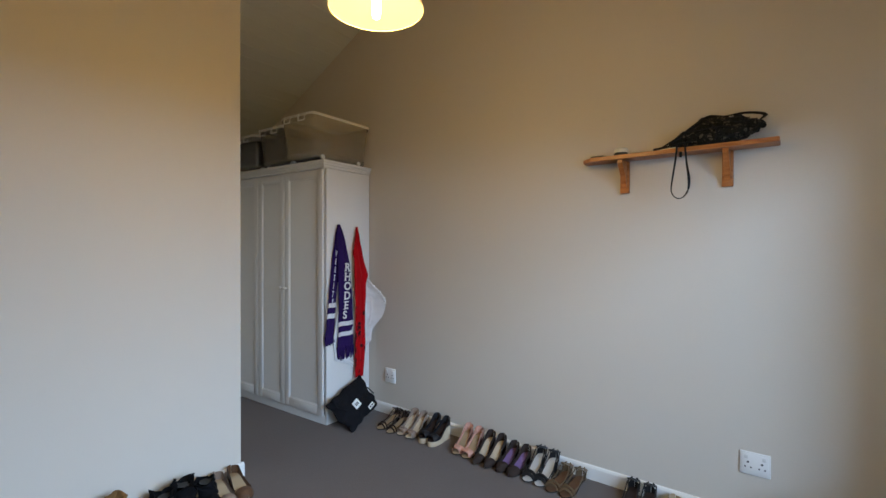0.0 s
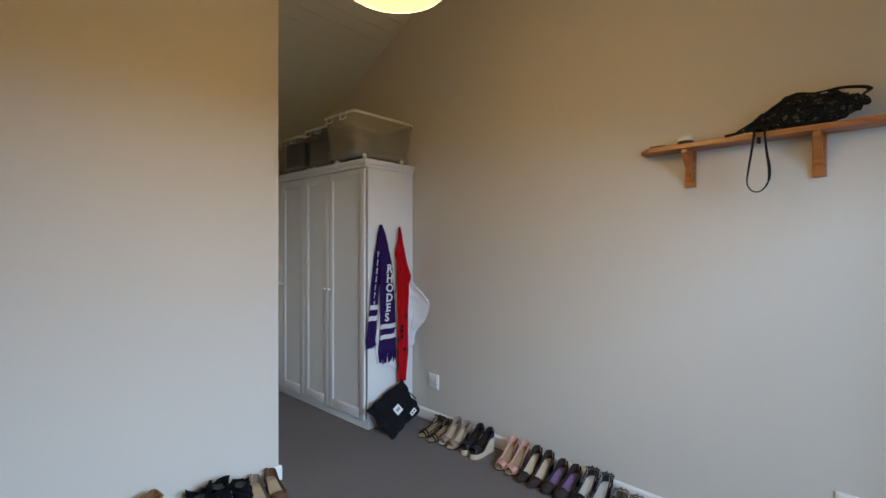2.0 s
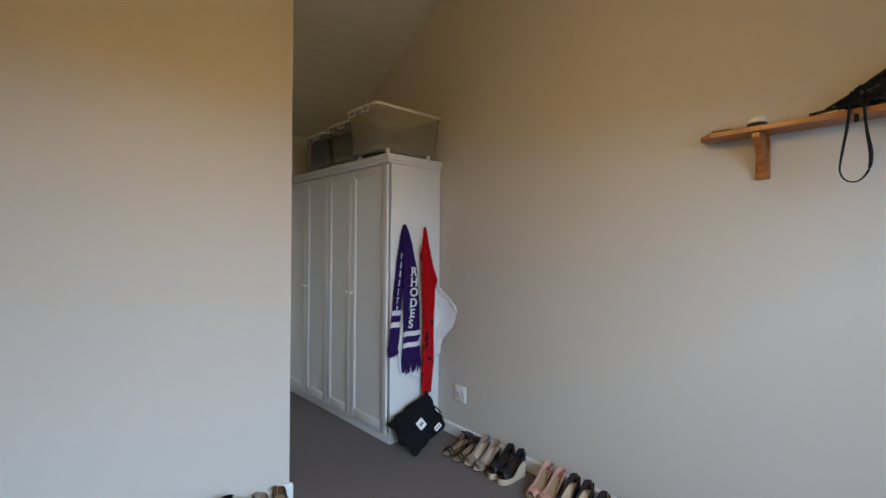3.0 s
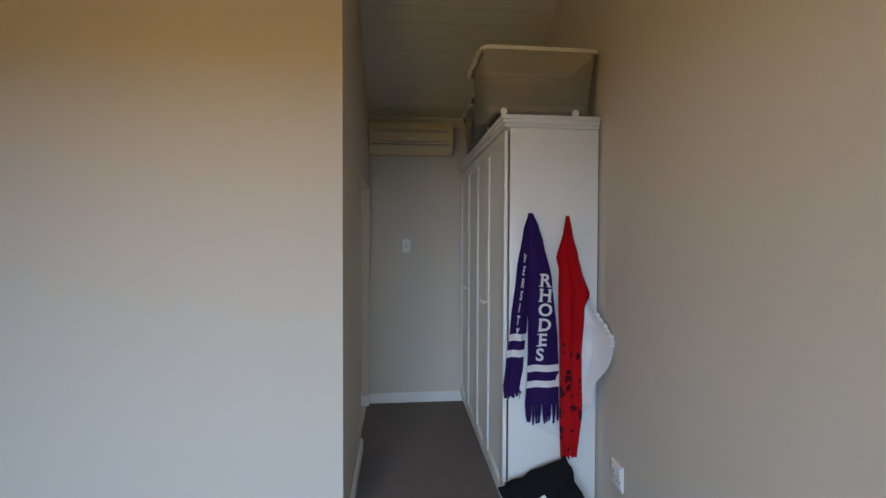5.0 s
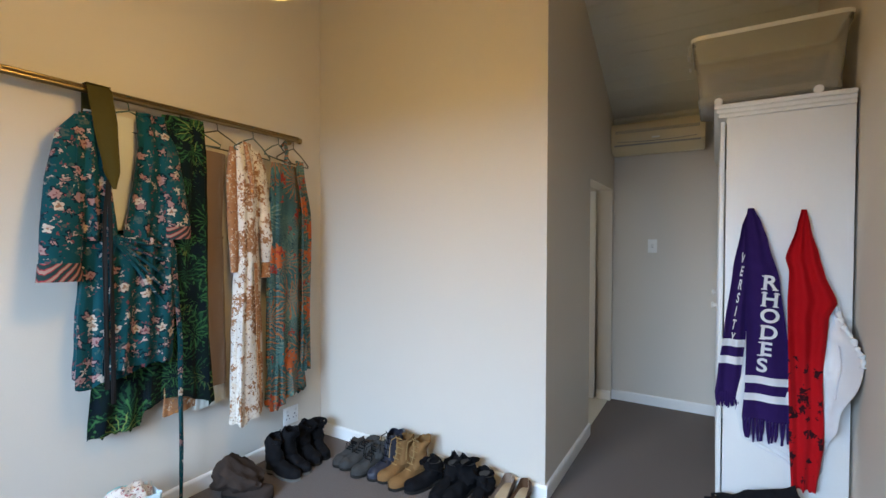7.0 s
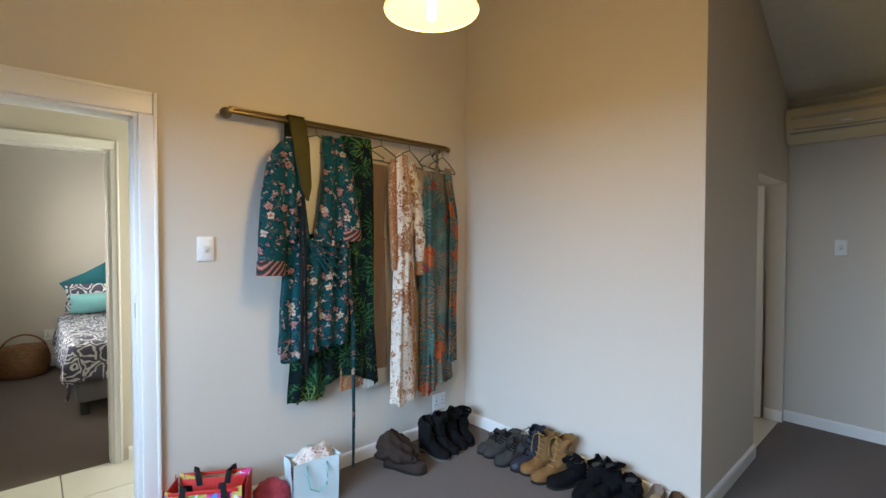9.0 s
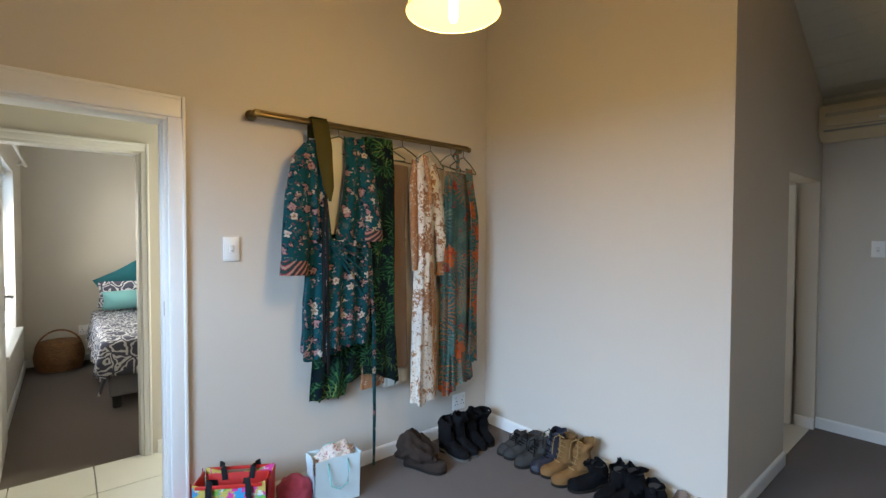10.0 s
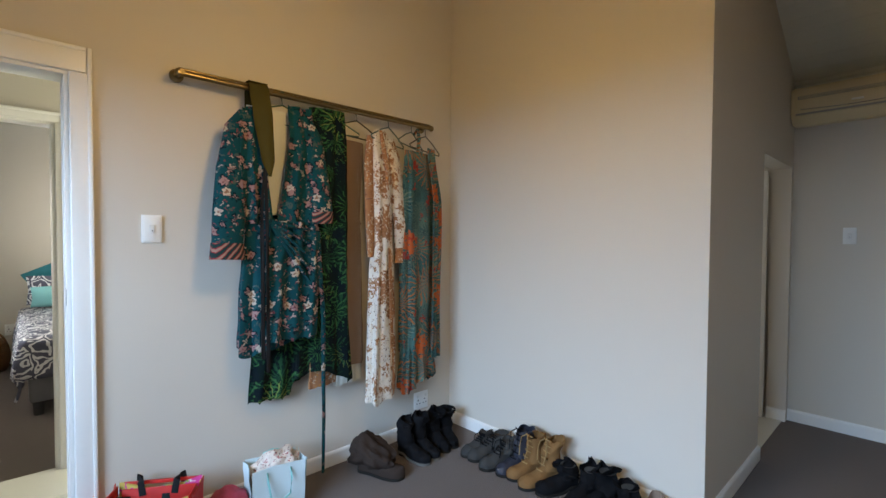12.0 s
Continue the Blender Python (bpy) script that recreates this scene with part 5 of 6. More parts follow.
part("cuff", sleeve([(-0.142, 0.09, -0.795), (-0.142, 0.09, -0.895)], [0.050, 0.060]), M_PAISB, sl, "rust patterned cuff")
part("sleeve", sleeve([(0.075, 0.0, -0.14), (0.095, 0.0, -0.3), (0.095, 0.0, -0.6), (0.085, 0.0, -0.85)], [0.045, 0.05, 0.045, 0.035]), M_PAISB, pd)

hanger(-2.335, 28, M_HANG, "dark green plastic hanger under a jungle-print dress", 0.0)
hanger(-2.455, 20, M_HANGW, "dark wire hanger at the end of the rail", 0.01)
jd = garment("jungle_print_dress", -2.39, "teal and orange jungle-print chiffon dress with a ruffled hem", "dress", 16)
prof = [(-1.60, 0.0, 0.175, 0.050, 0.0), (-1.48, 0.0, 0.160, 0.045, 0.0), (-1.0, -0.01, 0.175, 0.05, 0.0), (-0.5, -0.01, 0.175, 0.05, 0.0), (-0.18, -0.015, 0.155, 0.03, 0.0)]
part("body", drape(prof, 8, 0.014, 1.5, z0=-1.47, z1=-0.18), M_JUNGLE, jd)
part("ruffle", drape([(-1.66, 0.0, 0.182, 0.055, 0.0), (-1.48, 0.0, 0.164, 0.048, 0.0), (-1.45, 0.0, 0.160, 0.046, 0.0)], 14, 0.016, 0.6, steps=14, sag=0.07), M_JUNGLE, jd, "ruffled hem")
part("side_panel", sheet([(-1.55, -0.185, -0.07, 0.066), (-1.0, -0.18, -0.07, 0.07), (-0.5, -0.185, -0.075, 0.07), (-0.14, -0.13, -0.055, 0.04)], -1.55, -0.14, amp=0.012, waves=2.5), M_JUNGLE, jd, "loose front panel")
part("shoulder_strap", tube([(0.05, 0.03, -0.20), (0.03, 0.03, -0.10), (0.02, 0.012, -0.03), (0.02, -0.02, -0.06)], 0.014, 8, flat=0.4), M_JUNGLE, jd)


# ---- shoes ----
def sstep(t):
    t = max(0.0, min(1.0, t))
    return t * t * (3 - 2 * t)


def shoe_shape(length, width, toe):
    """Half widths along a shoe from heel (0) to toe (1)."""
    def hw(s):
        heel = 0.36 * math.sqrt(max(0.004, min(1.0, s / 0.09)))
        body = heel + (0.5 - 0.36) * sstep((s - 0.25) / 0.45)
        if s > 0.72:
            t = (s - 0.72) / 0.28
            body *= (1 - t ** (1.6 if toe == "point" else 2.6)) ** (1.0 if toe == "point" else 0.5)
        return max(0.004, body * width)
    return hw


def slab(hw, length, zb, thick, n=22, inset=0.0):
    """A sole: the shoe's outline, following the height zb(s)."""
    bm = bmesh.new()
    rows = []
    for i in range(n + 1):
        s = i / n
        w = max(0.002, hw(s) - inset)
        y = -s * length
        z = zb(s)
        rows.append([bm.verts.new(p) for p in ((-w, y, z), (w, y, z), (w, y, z + thick), (-w, y, z + thick))])
    for p, q in zip(rows, rows[1:]):
        for k in range(4):
            bm.faces.new((p[k], p[(k + 1) % 4], q[(k + 1) % 4], q[k]))
    bm.faces.new(rows[0])
    bm.faces.new(rows[-1][::-1])
    bmesh.ops.recalc_face_normals(bm, faces=bm.faces[:])
    return bm


def shell(hw, length, zb, top, s0, s1, n=18, m=12, open_to=None, thick=0.003):
    """The upper between s0 and s1: walls up to top(s), closed over where open_to is passed."""
    bm = bmesh.new()
    grids = []
    for inner in (0, 1):
        g = []
        for i in range(n + 1):
            s = s0 + (s1 - s0) * i / n
            w, h, z = hw(s) - inner * thick, top(s) - inner * thick, zb(s) + 0.004
            closed = open_to is None or s >= open_to
            row = []
            for k in range(m + 1):
                u = -1 + 2 * k / m
                if closed:
                    a = u * math.pi / 2
                    row.append(bm.verts.new((w * math.sin(a), -s * length, z + h * math.cos(a) ** 0.8)))
                else:
                    side = -1 if k <= m // 2 else 1
                    v = 1 - abs(u) if k <= m // 2 else 1 - abs(u)
                    lean = 1 + 0.04 * v
                    row.append(bm.verts.new((side * w * lean * (1 if v < 0.9 else 0.985), -s * length, z + h * min(1.0, v * 1.05))))
            g.append((row, closed))
        grids.append(g)
    for inner, g in enumerate(grids):
        for (p, cp), (q, cq) in zip(g, g[1:]):
            for k in range(m):
                if not (cp and cq) and k in (m // 2,):
                    continue
                f = (p[k], p[k + 1], q[k + 1], q[k])
                bm.faces.new(f if inner else f[::-1])
    return bm


def heel_block(hw, length, zb, s0, s1, taper, drop=0.0):
    bm = bmesh.new()
    top, low = [], []
    k = 16
    cx = -(s0 + s1) / 2 * length
    for i in range(k):
        a = 2 * math.pi * i / k
        s = (s0 + s1) / 2 + (s1 - s0) / 2 * -math.sin(a)
        w = hw(max(0.02, s)) * 0.92
        x = w * math.cos(a)
        y = -s * length
        top.append(bm.verts.new((x, y, zb(s) + 0.002)))
        low.append(bm.verts.new((x * taper, (y - cx) * taper + cx + drop, 0.0)))
    for i in range(k):
        bm.faces.new((low[i], low[(i + 1) % k], top[(i + 1) % k], top[i]))
    bm.faces.new(low[::-1])
    bm.faces.new(top)
    return bm


def pump(label, m, upper, inside, heel=0.07, toe="round", style="court", length=0.24, width=0.082, sole=None, trim=None, category="shoe", group=""):
    """A woman's shoe with the heel at the origin and the toe towards -y."""
    th = thing("shoe", label, category, m, group)
    hw = shoe_shape(length, width, toe)
    plat = 0.03 if style == "wedge" else 0.004

    def zb(s):
        return plat + (heel - plat) * (1 - sstep((s - 0.16) / 0.52))
    part("sole", slab(hw, length, zb, 0.005), sole or M_DARK, th)
    part("insole", slab(hw, length, lambda s: zb(s) + 0.0052, 0.0025, inset=0.004), inside, th, "lining of the shoe")
    if style == "wedge":
        bm = bmesh.new()
        rows = []
        for i in range(23):
            s = i / 22
            w = hw(s) * 0.97
            rows.append([bm.verts.new(p) for p in ((-w, -s * length, 0), (w, -s * length, 0), (w, -s * length, zb(s)), (-w, -s * length, zb(s)))])
        for p, q in zip(rows, rows[1:]):
            for k in range(4):
                bm.faces.new((p[k], p[(k + 1) % 4], q[(k + 1) % 4], q[k]))
        bm.faces.new(rows[0])
        bm.faces.new(rows[-1][::-1])
        bmesh.ops.recalc_face_normals(bm, faces=bm.faces[:])
        part("wedge_heel", bm, sole, th, "pale rope-wrapped wedge")
    elif heel > 0.03:
        part("heel", heel_block(hw, length, zb, 0.01, 0.17, 0.42 if style != "flat" else 0.9, 0.006), trim or upper, th)
    if style in ("court", "peep", "wedge"):
        end = 0.90 if style in ("peep", "wedge") else 1.0
        def top(s):
            return 0.058 - 0.030 * sstep((s - 0.05) / 0.3) + 0.012 * sstep((s - 0.60) / 0.12) - 0.018 * sstep((s - 0.85) / 0.15)
        part("quarter", shell(hw, length, zb, top, 0.0, 0.68, open_to=2.0), upper, th)
        part("vamp", shell(hw, length, zb, top, 0.66, end), upper, th)
    else:
        for s, h in ((0.74, 0.038), (0.84, 0.030)):
            part("strap", tube([(hw(s) * math.sin(radians(a)), -s * length, zb(s) + 0.004 + h * math.cos(radians(a))) for a in range(-90, 91, 20)], 0.0075 if style == "sandal" else 0.012, 8, flat=0.4, up=(0, 1, 0)), upper, th)
        part("ankle_strap", tube([(hw(0.1) * 1.05 * math.sin(radians(a)) * (1 + 0.2 * math.cos(radians(a))), -0.10 * length - 0.05 * math.cos(radians(a)) + 0.01, zb(0.05) + 0.055 + 0.02 * math.cos(radians(a))) for a in range(-180, 180, 24)], 0.004, 6, True), upper, th)
        for sx in (-1, 1):
            part("side_strap", tube([(sx * hw(0.1), -0.1 * length, zb(0.1)), (sx * hw(0.1) * 1.05, -0.06 * length, zb(0.1) + 0.05), (sx * hw(0.05) * 0.5, 0.0, zb(0) + 0.062)], 0.004, 6), upper, th)
            part("side_strap", tube([(sx * hw(0.1) * 1.02, -0.16 * length, zb(0.1) + 0.05), (sx * hw(0.5) * 1.0, -0.45 * length, zb(0.45) + 0.02), (sx * hw(0.7) * 0.9, -0.7 * length, zb(0.7) + 0.025)], 0.0035, 6), upper, th)
        part("heel_cup", shell(hw, length, zb, lambda s: 0.045 - 0.04 * sstep(s / 0.2), 0.0, 0.2, open_to=2.0), upper, th)
    if style == "peep" and trim:
        part("bow", tube([(-0.022, -0.80 * length, zb(0.8) + 0.038), (0, -0.80 * length, zb(0.8) + 0.044), (0.022, -0.80 * length, zb(0.8) + 0.038)], [0.012, 0.004, 0.012], 10, flat=0.5), trim, th, "small bow")
    return th


def leather(name, c, rough=0.45, var=0.2):
    return paint(name, c, rough, var, 16, 220, 0.35, spec=0.1 if rough > 0.7 else 0.35)


L_BLACK, L_TAUPE, L_PINK = leather("black_leather", (0.012, 0.012, 0.014), 0.42), leather("taupe_suede", (0.26, 0.19, 0.145), 0.9), leather("pink_leather", (0.52, 0.27, 0.20), 0.5)
L_BROWN, L_DBROWN, L_PURP = leather("brown_leather", (0.11, 0.055, 0.028), 0.5), leather("dark_brown_suede", (0.035, 0.024, 0.020), 0.85), leather("purple_lining", (0.20, 0.13, 0.29), 0.8)
L_CREAM, L_BEIGE, L_CORK = leather("cream_lining_leather", (0.58, 0.49, 0.36), 0.7), leather("beige_leather", (0.34, 0.25, 0.15), 0.6), leather("rope_sole", (0.52, 0.41, 0.28), 0.9, 0.3)
L_WHITE, L_GOLD = leather("white_insole", (0.50, 0.48, 0.45), 0.7), leather("bronze_strap", (0.13, 0.09, 0.05), 0.35)
M_SOLE = leather("dark_rubber", (0.02, 0.018, 0.016), 0.8)

pairs = [
    (-2.575, 2.70, L_DBROWN, L_BEIGE, 0.05, "round", "sandal", M_SOLE, None, "beige and black strappy heeled sandal on the carpet", 0.23, 4),
    (-2.395, 2.715, L_TAUPE, L_CREAM, 0.085, "round", "peep", M_SOLE, L_TAUPE, "taupe suede peep-toe heel with a bow", 0.225, 6),
    (-2.185, 2.72, L_BLACK, L_DBROWN, 0.095, "round", "wedge", L_CORK, None, "black leather wedge shoe with a pale rope sole", 0.225, 8),
    (-1.900, 2.72, L_PINK, L_BEIGE, 0.09, "round", "peep", M_SOLE, L_PINK, "pale pink peep-toe high heel", 0.225, 6),
    (-1.712, 2.715, L_DBROWN, L_CREAM, 0.09, "point", "court", M_SOLE, None, "dark brown pointed court shoe with a cream lining", 0.25, 6),
    (-1.530, 2.715, L_DBROWN, L_PURP, 0.065, "round", "court", M_SOLE, None, "dark brown court shoe with a purple lining", 0.245, 8),
    (-1.345, 2.72, L_BLACK, L_WHITE, 0.08, "round", "slingback", M_SOLE, L_BLACK, "black high-heeled sandal with a white insole", 0.245, 6),
    (-1.165, 2.70, L_GOLD, L_BROWN, 0.03, "round", "sandal", M_SOLE, None, "flat brown leather strappy sandal", 0.245, 8),
    (-0.775, 2.72, L_BLACK, L_DBROWN, 0.05, "round", "sandal", M_SOLE, None, "black strappy sandal against the skirting", 0.23, 4),
]
for x, y, up, inn, heel, toe, style, sole, trim, lab, ln, tw in pairs:
    for k in (0, 1):
        xx = x + 0.090 * k
        xx -= 0.019 * (xx + 0.2) * (xx - X_TURN)
        pump(lab, Matrix.Translation((xx, y - 0.005 * k + north(xx) - Y_N, 0.001)) @ pose(0, 0, 0, 0, 0, random.uniform(-4, 4) - tw + 5 + SKEW), up, inn, heel, toe, style, ln, 0.080, sole, trim, "shoe", "shoes along the shelf wall")
pump("beige woven flat shoe against the skirting", Matrix.Translation((-0.545, north(-0.545) - 0.036, 0.001)) @ pose(0, 0, 0, 0, 0, 8), L_BEIGE, L_BEIGE, 0.02, "round", "court", 0.24, 0.09, M_SOLE, None, "shoe", "shoes along the shelf wall")


def boot(label, m, upper, inside, height=0.2, length=0.255, width=0.092, heel=0.028, lace=None, lean=0.0, slump=0.0, shaft=0.048, fold=0.0, collar=None, group="boots in the corner", welt=None):
    """An ankle boot, heel at the origin, toe towards -y."""
    th = thing("boot", label, "boot", m, group)
    hw = shoe_shape(length, width, "round")

    def zb(s):
        return 0.012 + (heel - 0.012) * (1 - sstep((s - 0.25) / 0.2))
    part("sole", slab(lambda s: hw(s) + 0.003, length, lambda s: zb(s) - 0.012, 0.014), welt or M_SOLE, th)
    if heel > 0.02:
        part("heel", heel_block(hw, length, lambda s: zb(s) - 0.01, 0.0, 0.28, 0.96), M_SOLE, th)

    def top(s):
        return 0.085 - 0.035 * sstep((s - 0.35) / 0.4) - 0.018 * sstep((s - 0.8) / 0.2)
    bm = shell(hw, length, zb, top, 0.0, 1.0, n=26, m=14, thick=0.004)
    for v in bm.verts:
        v.co += Vector((0.5, 1, 0.6)) * 0.003 * noise.noise(v.co * 40)
        if v.co.z > 0.03:
            v.co += (0.004 + 0.2 * slump) * noise.noise_vector(v.co * 22 + m.translation * 17)
    part("foot", bm, upper, th, "", 60)
    # shaft: a slumping tube with an open top
    bm = bmesh.new()
    n, rings = 24, []
    steps = 12
    for side in (0, 1):
        for i in range(steps + 1):
            j = i if side == 0 else steps - i
            t = j / steps
            z = zb(0.2) + 0.045 + (height - 0.045) * t
            ry = (0.062 - 0.012 * t) * (0.88 if side else 1)
            rx = shaft * (0.88 if side else 1)
            cy = -0.062 + 0.014 * t + lean * t * t
            ring = []
            seed = Vector((m.translation.x * 31, m.translation.y * 27, 0))
            for k in range(n):
                a = 2 * math.pi * k / n
                w = slump * noise.noise(Vector((math.cos(a) * 1.5, math.sin(a) * 1.5 + z * 4, z * 22))) * t
                dip = -0.018 * max(0, -math.sin(a)) * t
                ring.append(bm.verts.new((math.cos(a) * (rx + w) + slump * 0.8 * t * math.sin(z * 30), cy + math.sin(a) * (ry + w), z + dip - 0.25 * slump * t)))
                at0 = Vector((math.cos(a), math.sin(a), z * 16))
                ring[-1].co += (0.006 + 0.9 * slump) * t * noise.noise_vector(at0 * 0.9 + seed) + 0.3 * (0.006 + slump) * noise.noise_vector(at0 * 2.6 + seed)
            rings.append(ring)
    for p, q in zip(rings, rings[1:]):
        for k in range(n):
            bm.faces.new((p[k], p[(k + 1) % n], q[(k + 1) % n], q[k]))
    part("shaft", bm, upper, th, "", 60)
    part("lining", lathe([(shaft * 0.84, 0.0), (shaft * 0.5, -0.004), (0.0, -0.006)], 18, Matrix.Translation((0, -0.056 + lean * 0.3, zb(0.2) + 0.045 + (height - 0.045) * 0.72))), inside, th, "inside of the boot")
    if collar:
        part("collar", tube([(math.cos(a / 12 * math.pi) * shaft, -0.048 + lean + math.sin(a / 12 * math.pi) * 0.05, zb(0.2) + height - 0.006 - 0.016 * max(0, -math.sin(a / 12 * math.pi))) for a in range(24)], 0.009, 8, True), collar, th, "padded collar")
    if lace:
        for k in range(6):
            t = k / 5
            z = 0.075 + (height - 0.05) * t * 0.95
            y = -0.150 + 0.045 * min(1, t * 1.6) + lean * t * t
            w = 0.026 + 0.004 * t
            part("lace", tube([(-w, y + 0.012, z + 0.006), (0, y - 0.006, z + 0.012), (w, y + 0.012, z + 0.004)], 0.0034, 6), lace, th)
        for sx in (-1, 1):
            part("lace_end", tube([(0.004 * sx, y - 0.004, z + 0.012), (0.03 * sx, y - 0.022, z - 0.008), (0.036 * sx, y - 0.03, z - 0.06), (0.026 * sx, y - 0.04, z - 0.11)], 0.003, 6), lace, th)
    return th


def stand(x, y, yaw, tilt=0.0):
    return Matrix.Translation((x, y, 0.001)) @ pose(0, 0, 0, 0, tilt, yaw)


B_WELT, B_BLACKL = leather("grey_welt", (0.13, 0.125, 0.115), 0.8, 0.2), leather("black_boot_leather", (0.006, 0.006, 0.007), 0.72, 0.3)
B_BLACK, B_GREY, B_TAN = leather("black_suede", (0.006, 0.006, 0.007), 0.85, 0.3), leather("grey_suede", (0.046, 0.045, 0.043), 0.9, 0.3), leather("tan_nubuck", (0.20, 0.105, 0.04), 0.85, 0.35)
B_NAVY, B_COLL, B_LACE = leather("navy_leather", (0.022, 0.024, 0.036), 0.5, 0.3), leather("brown_collar", (0.05, 0.033, 0.024), 0.8), leather("tan_lace", (0.30, 0.19, 0.08), 0.9)
B_BROWN = leather("chocolate_suede", (0.036, 0.025, 0.020), 0.85, 0.3)

# folded brown boots by the rail wall
fb = thing("folded_boot", "chocolate brown suede boot with its shaft folded over", "boot", Matrix.Translation((-1.90, -0.12, 0.001)) @ pose(0, 0, 0, 0, 0, 205) @ Matrix.Scale(1.12, 4), "boots in the corner")
hwf = shoe_shape(0.27, 0.10, "round")
part("sole", slab(lambda s: hwf(s) + 0.003, 0.27, lambda s: 0.0, 0.012), M_SOLE, fb)
part("foot", shell(hwf, 0.27, lambda s: 0.010, lambda s: 0.115 - 0.065 * sstep((s - 0.25) / 0.5), 0, 1, n=26, m=14, thick=0.004), B_BROWN, fb, "", 60)
bm = bmesh.new()
bmesh.ops.create_icosphere(bm, subdivisions=4, radius=1.0)
for v in bm.verts:
    p = v.co.copy()
    f = 1 + 0.24 * noise.noise(p * 2.2) - 0.22 * abs(noise.noise(p * 4.5)) + 0.06 * noise.noise(p * 11)
    v.co = Vector((p.x * 0.088 * f, -0.085 + p.y * 0.130 * f + 0.05 * p.z * p.z, 0.125 + p.z * 0.080 * f - 0.06 * abs(p.y)))
part("folded_shaft", bm, B_BROWN, fb, "shaft flopped forward", 60)
part("zip", tube([(0.05, -0.17, 0.03), (0.058, -0.12, 0.09), (0.05, -0.08, 0.15)], 0.003, 6), M_DARK, fb)

boot("black suede ankle boot standing in the corner", stand(-2.200, -0.115, 188), B_BLACKL, M_DARK, 0.215, slump=0.020, shaft=0.046, welt=B_WELT)
boot("black suede ankle boot standing in the corner", stand(-2.315, -0.125, 180), B_BLACKL, M_DARK, 0.22, slump=0.020, lean=-0.02, welt=B_WELT)
boot("black slouch boot leaning on the corner", stand(-2.455, -0.150, 172, 6), B_BLACK, M_DARK, 0.20, slump=0.028, lean=-0.03)
boot("black slouch boot leaning on the corner", stand(-2.585, -0.145, 158, 6), B_BLACK, M_DARK, 0.18, slump=0.028, lean=-0.03, collar=B_BLACK)
boot("grey suede lace-up shoe", stand(-2.700, 0.235, 82), B_GREY, B_COLL, 0.085, lace=B_BLACK, slump=0.016)
boot("grey suede lace-up shoe", stand(-2.685, 0.335, 72), B_GREY, B_COLL, 0.10, lace=B_BLACK, slump=0.02, lean=0.03)
boot("grey canvas ankle shoe", stand(-2.655, 0.455, 72), B_GREY, M_DARK, 0.12, lace=B_BLACK, slump=0.018)
boot("navy leather lace-up boot", stand(-2.685, 0.545, 78), B_NAVY, M_DARK, 0.215, lace=B_BLACK, slump=0.016)
boot("tan nubuck work boot with loose laces", stand(-2.69, 0.635, 72), B_TAN, B_COLL, 0.205, lace=B_LACE, slump=0.012, lean=-0.012)
boot("tan nubuck work boot with loose laces", stand(-2.68, 0.745, 72), B_TAN, B_COLL, 0.215, length=0.275, lace=B_LACE, slump=0.014, lean=0.01)
boot("black slouch boot beside the block wall", stand(-2.67, 0.87, 62), B_BLACK, M_DARK, 0.135, slump=0.034, lean=-0.03)
boot("black slouch boot beside the block wall", stand(-2.69, 0.975, 80), B_BLACK, M_DARK, 0.145, slump=0.034, lean=0.02)
boot("black furry boot beside the block wall", stand(-2.70, 1.075, 72), B_BLACK, M_DARK, 0.185, slump=0.036, shaft=0.052, lean=-0.03)
boot("black ankle boot beside the block wall", stand(-2.69, 1.175, 86), B_BLACK, M_DARK, 0.135, slump=0.03)
for yy, col in ((1.275, L_TAUPE), (1.372, L_BROWN)):
    pump("brown leather flat shoe with a tan insole", Matrix.Translation((-2.752, yy, 0.001)) @ pose(0, -0, 0, 0, 0, 82), col, L_BEIGE, 0.055, "round", "court", 0.245, 0.092, M_SOLE, None, "shoe", "boots in the corner")

# ---- shopping bags by the doorway ----
M_SHOP = print_cloth("bright_flower_print", (0.55, 0.42, 0.10), [((0.60, 0.06, 0.28), 9, 0.48, 0.06), ((0.05, 0.28, 0.50), 11, 0.34, 0.06), ((0.20, 0.42, 0.08), 14, 0.30, 0.05), ((0.62, 0.60, 0.55), 17, 0.22, 0.05)], rough=0.45)
M_SHOPRED = paint("red_woven_plastic", (0.52, 0.02, 0.015), 0.45, 0.12, 10, 300, 0.4)
M_MINT = paint("pale_mint_paper", (0.56, 0.67, 0.69), 0.6, 0.03, 6, 120, 0.05)
M_MINTC = paint("mint_cord", (0.20, 0.46, 0.44), 0.6, 0.1, 12, 200, 0.3)
M_TISSUE = print_cloth("pink_blossom_cloth", (0.60, 0.53, 0.47), [((0.30, 0.10, 0.10), 40, 0.30, 0.08), ((0.12, 0.11, 0.12), 52, 0.24, 0.06)])
M_PLAID = paint("pink_plaid", (0.36, 0.045, 0.075), 0.9, 0.5, 28, 200, 0.5)


